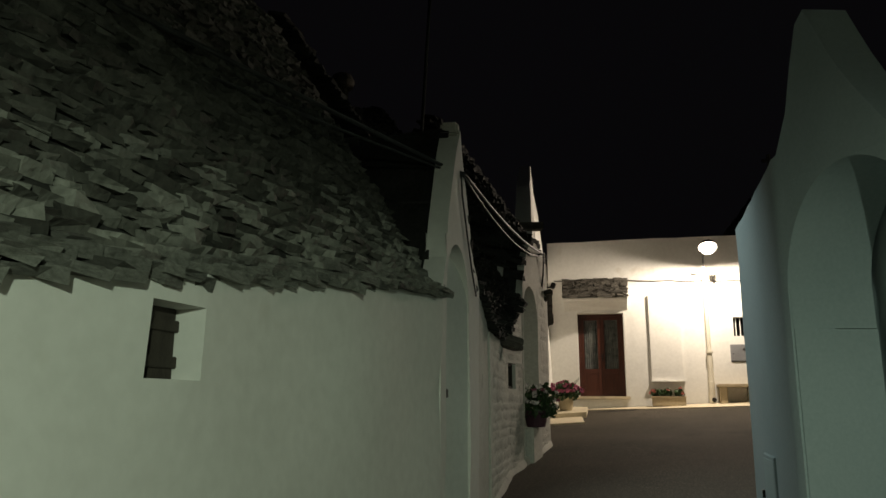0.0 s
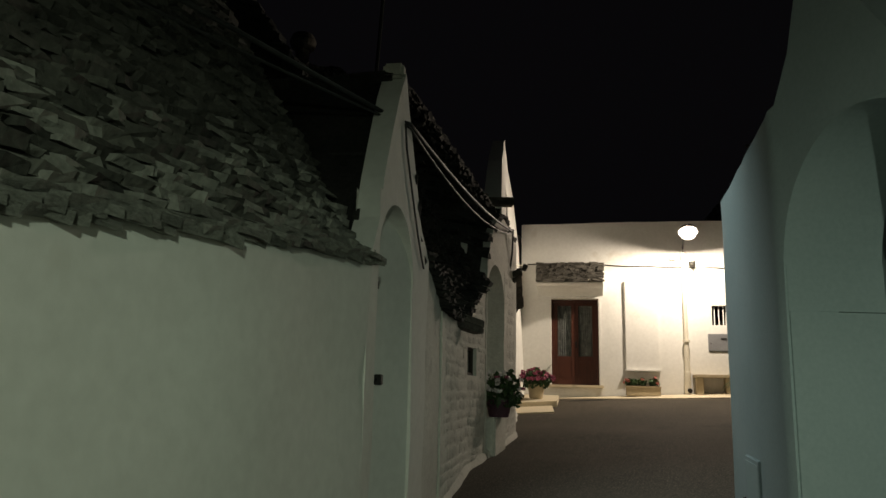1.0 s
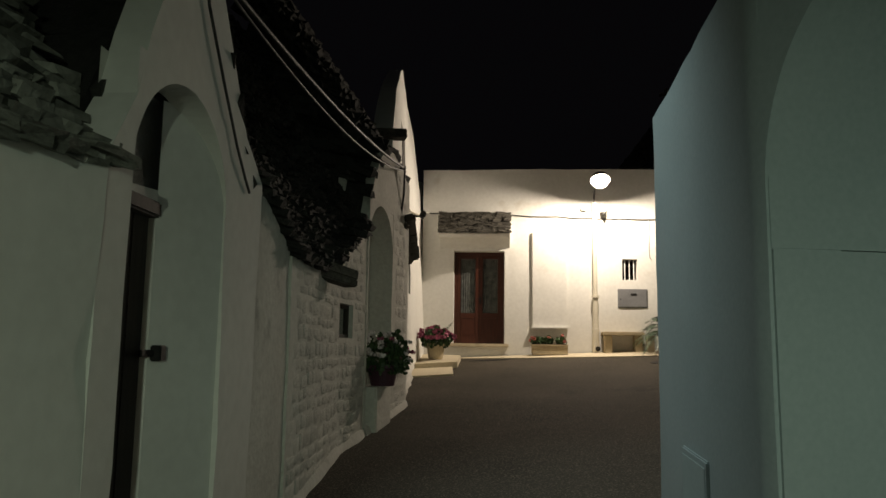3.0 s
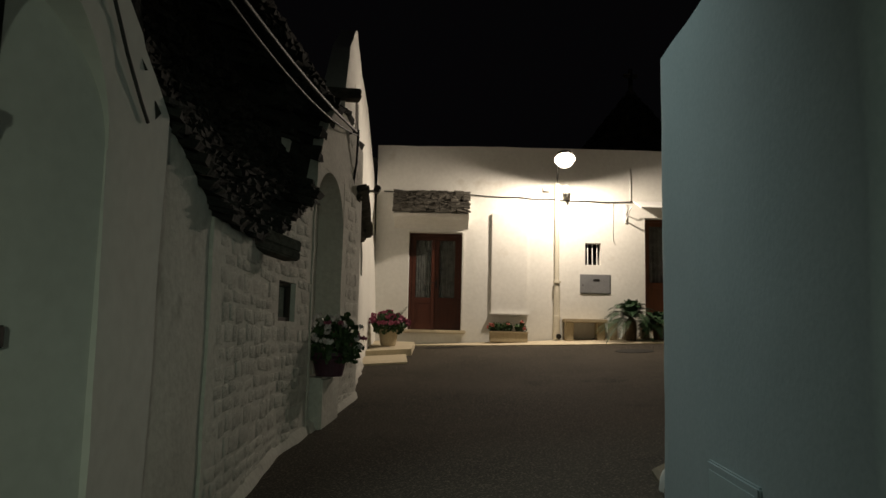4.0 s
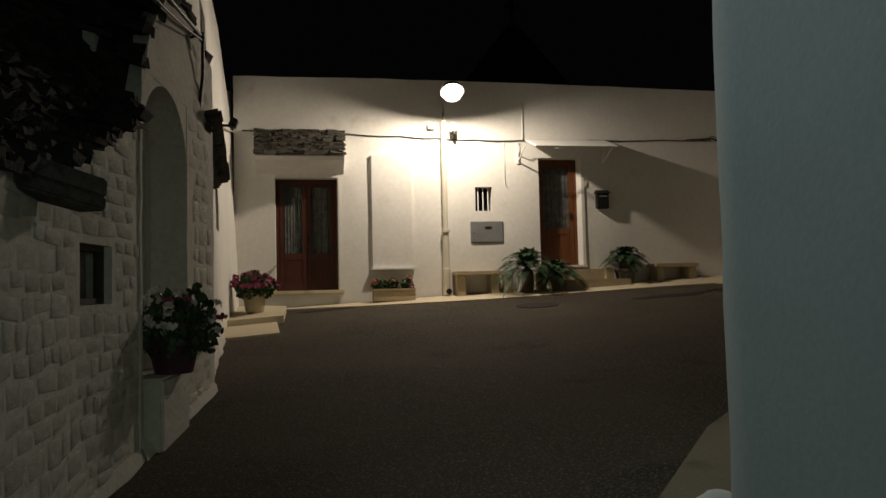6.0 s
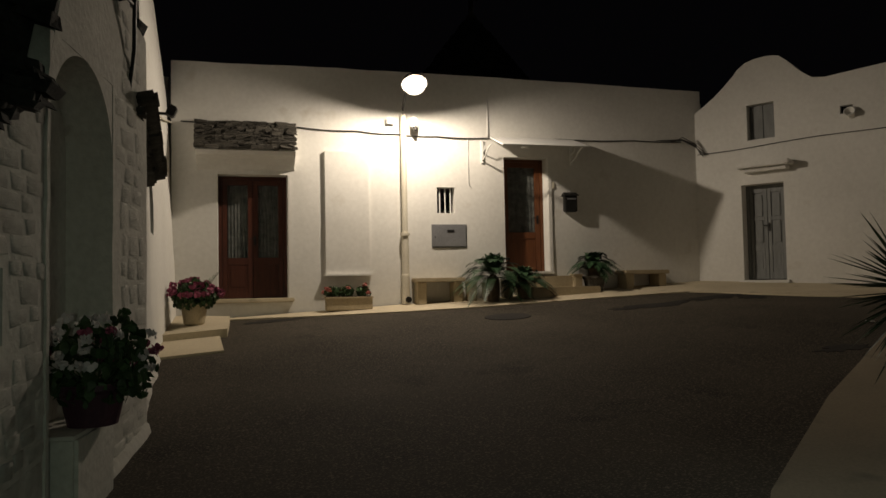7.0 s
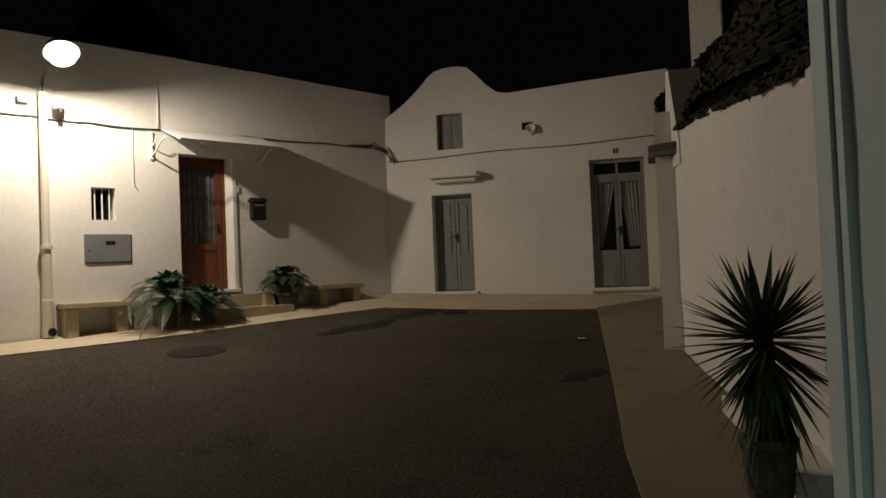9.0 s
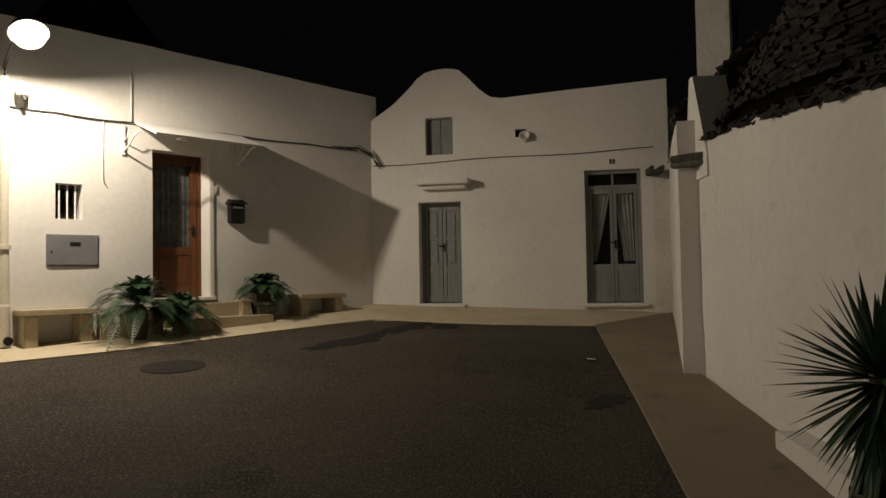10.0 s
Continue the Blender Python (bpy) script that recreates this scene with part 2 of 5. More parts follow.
class Line:
    """A wall's front line through plan points; u runs along it in metres, d is the depth behind it (to the side given)."""

    def __init__(self, pts, side=1):
        self.pts, self.side = [Vector(p) for p in pts], side
        self.us = [0.0]
        for a, b in zip(self.pts, self.pts[1:]):
            self.us.append(self.us[-1] + (b - a).length)
        self.length = self.us[-1]

    def at(self, u, d=0.0):
        k = 0
        while k < len(self.us) - 2 and u > self.us[k + 1]:
            k += 1
        a, b = self.pts[k], self.pts[k + 1]
        p = a + (b - a) * ((u - self.us[k]) / (self.us[k + 1] - self.us[k]))
        e = (b - a).normalized()
        # blended normals keep the back line unbroken at bends
        w = (u - self.us[k]) / (self.us[k + 1] - self.us[k])
        e0 = e if k == 0 else (e + (a - self.pts[k - 1]).normalized()).normalized()
        e1 = e if k == len(self.us) - 2 else (e + (self.pts[k + 2] - b).normalized()).normalized()
        f = (e0.lerp(e1, min(max(w, 0), 1))).normalized()
        n = Vector((f.y, -f.x)) * self.side
        return Vector((p.x + n.x * d, p.y + n.y * d))

    def spot(self, u, d=0.0, z=0.0):
        """Pose with x along the line, y into the wall and z up."""
        a, b = self.at(u - 0.05), self.at(u + 0.05)
        e = (b - a).normalized()
        n = Vector((e.y, -e.x)) * self.side
        p = self.at(u, d)
        return Matrix(((e.x, n.x, 0, p.x), (e.y, n.y, 0, p.y), (0, 0, 1, z), (0, 0, 0, 1)))


def wall_mesh(line, top, thick=0.4, holes=(), step=0.3, z0=-1.5, wobble=0.012, batter=0.0, base=0.0, seed=0.0, u0=0.0, u1=None, lumps=1.3):
    """A wall with thickness along a Line: top(u) is its height, holes are (u0, u1, z0, z1) openings right through it."""
    u1 = line.length if u1 is None else u1
    us = {round(u0, 4), round(u1, 4)} | {round(u, 4) for u in line.us if u0 < u < u1}
    n = max(1, round((u1 - u0) / step))
    us |= {round(u0 + (u1 - u0) * k / n, 4) for k in range(n + 1)}
    for h in holes:
        us |= {round(h[0], 4), round(h[1], 4)}
    us = sorted(us)
    keep = [us[0]]
    edges = {round(v, 4) for h in holes for v in h[:2]} | {round(u0, 4), round(u1, 4)}
    for u in us[1:]:
        if u - keep[-1] < 0.06 and u not in edges:
            continue
        if u - keep[-1] < 0.06 and keep[-1] not in edges:
            keep.pop()
        keep.append(u)
    us = keep
    hi = max(top(u) for u in us)
    zs = {round(z0, 4)} | {round(v, 4) for h in holes for v in h[2:4]}
    k = z0 + step
    while k < hi:
        if all(abs(k - z) > 0.08 for z in zs):
            zs.add(round(k, 4))
        k += step
    zs = sorted(zs) + [99.0]
    bm = bmesh.new()
    cache = {}

    def vert(i, j, back):
        key = (i, j, back)
        if key not in cache:
            u = us[i]
            z = min(zs[j], top(u))
            d = batter * max(z - base, 0)
            if back:
                d = thick + batter * max(z - base, 0) * 0.2
            else:
                d += wobble * noise.noise((u * lumps + seed, z * lumps, seed)) + wobble * 0.5 * noise.noise((u * 4 + seed, z * 4, seed + 5))
            p = line.at(u, d)
            cache[key] = bm.verts.new((p.x, p.y, z))
        return cache[key]

    def open_at(i, j):
        if i < 0 or i >= len(us) - 1 or j < 0 or j >= len(zs) - 1:
            return None
        u, z = (us[i] + us[i + 1]) / 2, (zs[j] + min(zs[j + 1], hi + 1)) / 2
        return any(h[0] < u < h[1] and h[2] < z < h[3] for h in holes)

    def quad(*vs):
        vs = list(dict.fromkeys(vs))
        pts = []
        for v in vs:
            if all((v.co - w.co).length > 1e-5 for w in pts):
                pts.append(v)
        if len(pts) >= 3:
            try:
                return bm.faces.new(pts)
            except ValueError:
                pass

    I, J = len(us) - 1, len(zs) - 1
    for i in range(I):
        for j in range(J):
            if open_at(i, j):
                if not open_at(i - 1, j):
                    quad(vert(i, j, 0), vert(i, j + 1, 0), vert(i, j + 1, 1), vert(i, j, 1))
                if not open_at(i + 1, j):
                    quad(vert(i + 1, j, 0), vert(i + 1, j, 1), vert(i + 1, j + 1, 1), vert(i + 1, j + 1, 0))
                if not open_at(i, j - 1):
                    quad(vert(i, j, 0), vert(i, j, 1), vert(i + 1, j, 1), vert(i + 1, j, 0))
                if not open_at(i, j + 1):
                    quad(vert(i, j + 1, 0), vert(i + 1, j + 1, 0), vert(i + 1, j + 1, 1), vert(i, j + 1, 1))
                continue
            for back in (0, 1):
                f = quad(vert(i, j, back), vert(i + 1, j, back), vert(i + 1, j + 1, back), vert(i, j + 1, back))
                if f is not None and not back:
                    f.smooth = True
        quad(vert(i, J, 0), vert(i + 1, J, 0), vert(i + 1, J, 1), vert(i, J, 1))
    for i in (0, I):
        for j in range(J):
            quad(vert(i, j, 0), vert(i, j, 1), vert(i, j + 1, 1), vert(i, j + 1, 0))
    for e in bm.edges:
        e.smooth = all(f.smooth for f in e.link_faces)
    return bm


def slab_between(line, ua, ub, d0, d1, za, zb, n=None):
    """A strip along a line from depth d0 to d1, between heights za(u) and zb(u)."""
    bm = bmesh.new()
    n = n or max(2, round((ub - ua) / 0.4))
    rows = []
    for k in range(n + 1):
        u = ua + (ub - ua) * k / n
        p, q = line.at(u, d0), line.at(u, d1)
        rows.append([bm.verts.new((p.x, p.y, za(u))), bm.verts.new((q.x, q.y, za(u))), bm.verts.new((q.x, q.y, zb(u))), bm.verts.new((p.x, p.y, zb(u)))])
    for a, b in zip(rows, rows[1:]):
        for k in range(4):
            bm.faces.new((a[k], a[(k + 1) % 4], b[(k + 1) % 4], b[k]))
    bm.faces.new(rows[0])
    bm.faces.new(rows[-1][::-1])
    return bm


def patch_on_ground(outline, lift, thick=0.08, cell=None):
    """A paving slab with a vertical edge that follows the street's slope."""
    bm = bmesh.new()
    top = [bm.verts.new((x, y, ground(x, y) + lift)) for x, y in outline]
    low = [bm.verts.new((x, y, ground(x, y) + lift - thick)) for x, y in outline]
    bm.faces.new(top)
    bm.faces.new(low[::-1])
    for k in range(len(outline)):
        j = (k + 1) % len(outline)
        bm.faces.new((top[k], low[k], low[j], top[j]))
    return bm

# ---------------- ground ----------------
def ground_sheet():
    bm = bmesh.new()
    xs = [-300, -60, -20, -10] + [-6 + 1.0 * k for k in range(23)] + [20, 40, 80, 300]
    ys = [-300, -60, -25, -12] + [-8 + 1.0 * k for k in range(33)] + [30, 60, 100, 300]
    grid = [[bm.verts.new((x, y, ground(x, y))) for y in ys] for x in xs]
    for i in range(len(xs) - 1):
        for j in range(len(ys) - 1):
            bm.faces.new((grid[i][j], grid[i + 1][j], grid[i + 1][j + 1], grid[i][j + 1]))
    return bm


solid("ground", ground_sheet(), ASPHALT, "dark worn asphalt of a sloping village lane", "ground", "structure", smooth=True)

# ---------------- wall lines in plan ----------------
LA = Line([(-2.75, -5.5), (-1.35, 0.2), (-0.6, 3.1), (0.1, 5.78)], -1)
LB = Line([(0.1, 5.78), (0.36, 7.55)], -1)
LC = Line([(0.33, 7.55), (0.45, 8.35)], -1)
LD = Line([(0.47, 8.35), (0.72, 10.3), (0.97, 11.25)], -1)
LE = Line([(0.97, 11.2), (1.50, 13.15)], -1)
LF = Line([(1.38, 12.8), (1.65, 15.5), (1.85, 17.5), (2.25, 20.05)], -1)
W1 = Line([(2.15, 20.03), (12.0, 18.38)], -1)
W2 = Line([(11.87, 18.4), (13.95, 13.64)], -1)
RW = Line([(13.95, 13.64), (9.38, 12.05)], -1)
R2 = Line([(9.43, 11.85), (8.4, 11.22), (7.2, 10.45), (6.2, 9.85), (4.9, 9.35)], -1)
RB = Line([(3.2, 3.24), (2.46, 5.86), (2.60, 6.6), (2.94, 8.05), (3.015, 8.2), (3.19, 8.4), (5.05, 9.5)], 1)
RBK = Line([RB.at(0.6, 0.57), RB.at(2.9, 0.57)], 1)
UA = LA.length
U3 = LA.us[2]


def x1(x):
    """Distance along the far house's front from a plan x."""
    return (x - 2.15) / (W1.pts[1].x - W1.pts[0].x) * W1.length


def table(*rows):
    return lambda u: lerp_table(rows, u)


# ---------------- walls ----------------
WIN0 = (U3 - 0.20, U3 + 0.07, 1.275, 1.52)
top_la = table((0, 0.75), (U3 - 3, 1.25), (U3, 1.63), (U3 + 0.6, 1.72), (U3 + 1.75, 1.87), (UA, 1.97))
solid("wall_west_near", wall_mesh(LA, top_la, 0.5, [WIN0], wobble=0.028, seed=1.0, step=0.2), LIME,
      "thick uneven whitewashed cottage wall with a small window", "wall", "structure")

ARCH1 = (0.20, 1.22, -0.6, 2.45)
top_lb = table((0, 1.97), (0.15, 2.12), (0.31, 2.58), (0.5, 3.0), (0.64, 3.3), (0.71, 3.44), (0.77, 3.44), (0.95, 3.15), (1.2, 2.83), (1.5, 2.45), (1.8, 2.25))
solid("wall_west_gable", wall_mesh(LB, top_lb, 0.16, [ARCH1], step=0.15, wobble=0.015, seed=2.0), LIME,
      "whitewashed pointed gable wall with an arched doorway", "wall", "structure")


def spandrels(line, hole, spring, depth, seg=14):
    """The two curved corners that round the head of an opening."""
    u0, u1, _, z1 = hole
    mid, half = (u0 + u1) / 2, (u1 - u0) / 2
    bm = bmesh.new()
    for sgn in (-1, 1):
        arc = [(mid + sgn * half * math.cos(a), spring + (z1 - spring) * math.sin(a)) for a in [math.pi / 2 * k / seg for k in range(seg + 1)]]
        corner = (mid + sgn * half, z1)
        for (ua, za), (ub, zb) in zip(arc, arc[1:]):
            ring = []
            for d in (0.002, depth):
                for (u, z) in ((ua, za), (ub, zb), corner):
                    p = line.at(u, d)
                    ring.append(bm.verts.new((p.x, p.y, z)))
            bm.faces.new(ring[:3])
            bm.faces.new(ring[3:])
            bm.faces.new((ring[0], ring[3], ring[4], ring[1]))
    return bm


def splayed_jamb():
    """The far cheek of the arched doorway, which slants in to the door."""
    bm = bmesh.new()
    plan = [(ARCH1[1] + 0.005, 0.012), (0.80, 0.17), (0.80, 0.5), (ARCH1[1] + 0.15, 0.5)]
    low, high = ([bm.verts.new((*LB.at(u, d), z)) for u, d in plan] for z in (-0.6, 2.44))
    bm.faces.new(low[::-1])
    bm.faces.new(high)
    for k in range(4):
        bm.faces.new((low[k], low[(k + 1) % 4], high[(k + 1) % 4], high[k]))
    return bm


part("jamb", splayed_jamb(), LIME, bpy.data.objects["wall_west_gable"])
part("jamb", slab_between(LB, ARCH1[0] - 0.12, ARCH1[0], 0.155, 0.5, lambda u: -0.6, lambda u: 1.86, 1), LIME, bpy.data.objects["wall_west_gable"])
part("arch_head", spandrels(LB, ARCH1, 1.97, 0.155), LIME, bpy.data.objects["wall_west_gable"])

solid("wall_west_plain", wall_mesh(LC, table((0, 2.28), (0.8, 1.99)), 0.45, wobble=0.02, seed=3.0), LIME_OLD,
      "short stretch of old whitewashed plaster wall", "wall", "structure")

NICHE = (LD.us[1], LD.us[1] + 0.47, 1.41, 1.74)
top_ld = table((0, 1.95), (0.7, 1.95), (1.3, 2.03), (1.85, 2.19), (2.4, 2.40), (2.95, 2.66))
solid("wall_west_stone", wall_mesh(LD, top_ld, 0.45, [NICHE], step=0.2, wobble=0.006, seed=4.0, lumps=3), LIME_OLD,
      "rough whitewashed rubble stone wall with a small square window", "wall", "structure")

ARCH2 = (0.04, 1.12, -0.2, 2.95)
top_le = table((0, 2.65), (0.15, 3.15), (0.42, 3.48), (0.66, 3.68), (0.9, 3.75), (1.3, 3.72), (2.1, 3.5))
solid("wall_west_arch", wall_mesh(LE, top_le, 0.4, [ARCH2], step=0.2, wobble=0.006, seed=5.0, lumps=3), LIME_OLD,
      "stone gable wall with a tall arched recess", "wall", "structure")
part("arch_head", spandrels(LE, ARCH2, 2.45, 0.38), LIME_OLD, bpy.data.objects["wall_west_arch"])
part("recess_back", slab_between(LE, ARCH2[0] - 0.05, ARCH2[1] + 0.05, 0.28, 0.36, lambda u: -0.2, lambda u: 3.2), LIME_OLD, bpy.data.objects["wall_west_arch"])

SLOT = (2.2, 3.3, 4.3, 5.05)
LOWSLOT = (3.68, 4.35, 2.3, 3.5)
top_lf = table((0, 4.1), (0.3, 4.4), (1.25, 5.25), (2.6, 6.05), (3.25, 6.3), (3.9, 6.2), (5.2, 6.0), (6.1, 5.7), (6.6, 5.2), (7.4, 4.7))
solid("wall_west_tall", wall_mesh(LF, top_lf, 0.4, [SLOT, LOWSLOT], wobble=0.015, batter=0.04, base=0.6, seed=6.0), LIME,
      "tall whitewashed gable wall with a narrow slot window", "wall", "structure")
part("slot_back", slab_between(LF, SLOT[0] - 0.1, SLOT[1] + 0.1, 0.42, 0.47, lambda u: SLOT[2] - 0.1, lambda u: SLOT[3] + 0.1), LIME_OLD, bpy.data.objects["wall_west_tall"])

DOOR1 = (x1(2.87), x1(4.0), 1.42, 3.53)
SMALLWIN = (x1(6.61), x1(6.94), 2.89, 3.36)
DOOR2 = (x1(7.88), x1(8.73), 1.80, 3.94)
top_w1 = table((0, 5.42), (3, 5.44), (6, 5.42), (10, 5.36))
wall_north = solid("wall_north", wall_mesh(W1, lambda u: top_w1(u) + 0.015 * noise.noise((u * 1.7, 3, 0)), 0.4, [DOOR1, SMALLWIN, DOOR2], wobble=0.012, seed=7.0), LIME,
                   "whitewashed front of a low flat-roofed house", "wall", "structure")

DOOR3 = (0.87, 1.64, 1.57, 3.375)
WIN3 = (1.02, 1.52, 4.22, 4.89)
DOOR4 = (3.80, 4.74, 1.55, 3.82)
VENT = (2.63, 2.83, 4.46, 4.60)
top_w2 = table((0, 4.9), (0.07, 4.94), (0.42, 5.17), (0.76, 5.47), (0.92, 5.67), (1.09, 5.74), (1.35, 5.77), (1.62, 5.74), (1.78, 5.6), (1.94, 5.42), (2.1, 5.25), (2.28, 5.16), (3.5, 5.23), (5.3, 5.32))
wall_east = solid("wall_east", wall_mesh(W2, top_w2, 0.4, [DOOR3, WIN3, DOOR4, VENT], step=0.2, wobble=0.012, seed=8.0), LIME,
                  "whitewashed house front with a curved gable", "wall", "structure")

solid("wall_south_low", wall_mesh(RW, table((0, 3.95), (4.2, 3.7), (4.9, 3.62)), 0.35, wobble=0.01, seed=9.0), LIME,
      "low whitewashed side wall in the corner of the square", "wall", "structure")

RDOOR = (R2.us[3] + 0.40, R2.us[3] + 1.1, 0.7, 2.50)
top_r2 = table((0, 3.40), (1.2, 3.34), (2.6, 3.20), (3.9, 3.06), (5.3, 3.0))
solid("wall_south_round", wall_mesh(R2, top_r2, 0.45, [RDOOR], wobble=0.02, seed=10.0, step=0.25), LIME,
      "bulging whitewashed wall of a stone-roofed cottage", "wall", "structure")

ARCH3 = (1.44, 2.66, -0.4, 2.72)
BDOOR = (0.86, 1.76, 0.0, 2.17)
top_rb = table((0, 2.3), (1.5, 2.6), (1.76, 2.93), (1.96, 3.24), (2.08, 3.47), (2.26, 3.88), (2.33, 3.82), (2.44, 3.48), (2.53, 3.18), (2.64, 2.95), (2.8, 2.91), (3.02, 2.90), (3.6, 2.87), (4.9, 2.93), (5.4, 2.95), (7.65, 3.45))
solid("wall_south_near", wall_mesh(RB, top_rb, 0.3, [ARCH3], step=0.09, wobble=0.008, seed=11.0), BLUE_LIME,
      "pale blue limewashed house wall with a deep arched doorway and a rounded corner", "wall", "structure")
near_house = bpy.data.objects["wall_south_near"]
for ua, ub, za, zb in ((ARCH3[0] - 0.14, ARCH3[0], -0.4, 2.0), (ARCH3[1] - 0.014, ARCH3[1] + 0.14, -0.4, 1.711), (ARCH3[1] - 0.006, ARCH3[1] + 0.14, 1.716, 1.99)):
    part("jamb", slab_between(RB, ua, ub, 0.285 if ub < 2.7 else 0.012, 0.575, lambda u: za, lambda u: zb, 1), BLUE_LIME, near_house)
part("arch_head", spandrels(RB, ARCH3, 1.93, 0.575), BLUE_LIME, near_house)
part("recess_back", wall_mesh(RBK, lambda u: 2.95, 0.2, [BDOOR], step=0.25, wobble=0.006, seed=12.0), BLUE_LIME, near_house)


# plain backs and roofs that close the houses
def plain_block(name, pts, z0, z1, mat, label, roof=True):
    """Back walls round a plan outline and a flat roof over it."""
    bm = bmesh.new()
    for a, b in zip(pts, pts[1:]):
        a, b = Vector(a), Vector(b)
        e = b - a
        m = Matrix.Translation(((a.x + b.x) / 2, (a.y + b.y) / 2, (z0 + z1) / 2)) @ Matrix.Rotation(math.atan2(e.y, e.x), 4, "Z")
        box(bm, (e.length, 0.25, z1 - z0), m)
    if roof:
        vs = [bm.verts.new((x, y, z1 - 0.15)) for x, y in pts]
        bm.faces.new(vs)
    return solid(name, bm, mat, label, "building", "structure")


plain_block("house_back_north", [(2.0, 20.3), (2.9, 25.5), (13.0, 24.0), (12.2, 18.7)], -0.5, 5.2, LIME_OLD, "plain back walls and flat roof of the far house")
plain_block("house_back_east", [(12.2, 18.5), (18.0, 21.0), (20.0, 15.8), (14.3, 13.7)], -0.5, 4.9, LIME_OLD, "plain back walls and flat roof of the gabled house")
plain_block("house_back_west", [(1.0, 13.1), (-4.0, 13.8), (-3.4, 20.6), (1.8, 20.3)], -0.5, 2.4, LIME_OLD, "plain back walls and flat roof of the tall house")
plain_block("house_back_near", [(3.4, 3.2), (9.5, 2.6), (10.2, 8.0), (5.4, 9.2)], -0.5, 2.4, LIME_OLD, "plain back walls and flat roof of the pale blue house")
plain_block("house_back_lane", [(-0.5, 11.4), (-5.0, 12.2), (-7.5, 0.0), (-8.2, -5.0), (-3.2, -5.4)], -1.2, 1.8, LIME_OLD, "plain back walls of the cottage row", roof=False)
plain_block("lane_end", [(-3.5, -6.0), (5.5, -7.0), (5.2, 3.4)], -1.5, 3.6, LIME_OLD, "plain walls that close the lane behind", roof=False)
plain_block("house_back_corner", [(13.9, 13.9), (15.5, 9.0), (10.5, 7.0)], -0.5, 3.6, LIME_OLD, "plain back walls behind the corner", roof=False)


# ---------------- dry-stone roofs ----------------
def slab_shape(rnd, w, d, h):
    """Eight corners of an uneven flat stone."""
    j = lambda s: rnd.uniform(-s, s)
    out = []
    for z in (-h / 2, h / 2):
        for x, y in ((-w / 2, -d / 2), (w / 2, -d / 2), (w / 2, d / 2), (-w / 2, d / 2)):
            out.append(Vector((x + j(w * 0.12), y + j(d * 0.14), z + j(h * 0.2))))
    return out


FACES8 = [(0, 3, 2, 1), (4, 5, 6, 7), (0, 1, 5, 4), (1, 2, 6, 5), (2, 3, 7, 6), (3, 0, 4, 7)]


def stones_mesh(name, stones, mat):
    vs, fs = [], []
    for m, corners in stones:
        n = len(vs)
        vs += [tuple(m @ c) for c in corners]
        fs += [tuple(n + k for k in f) for f in FACES8]
    me = bpy.data.meshes.new(name)
    me.from_pydata(vs, [], fs)
    me.materials.append(mat)
    return me


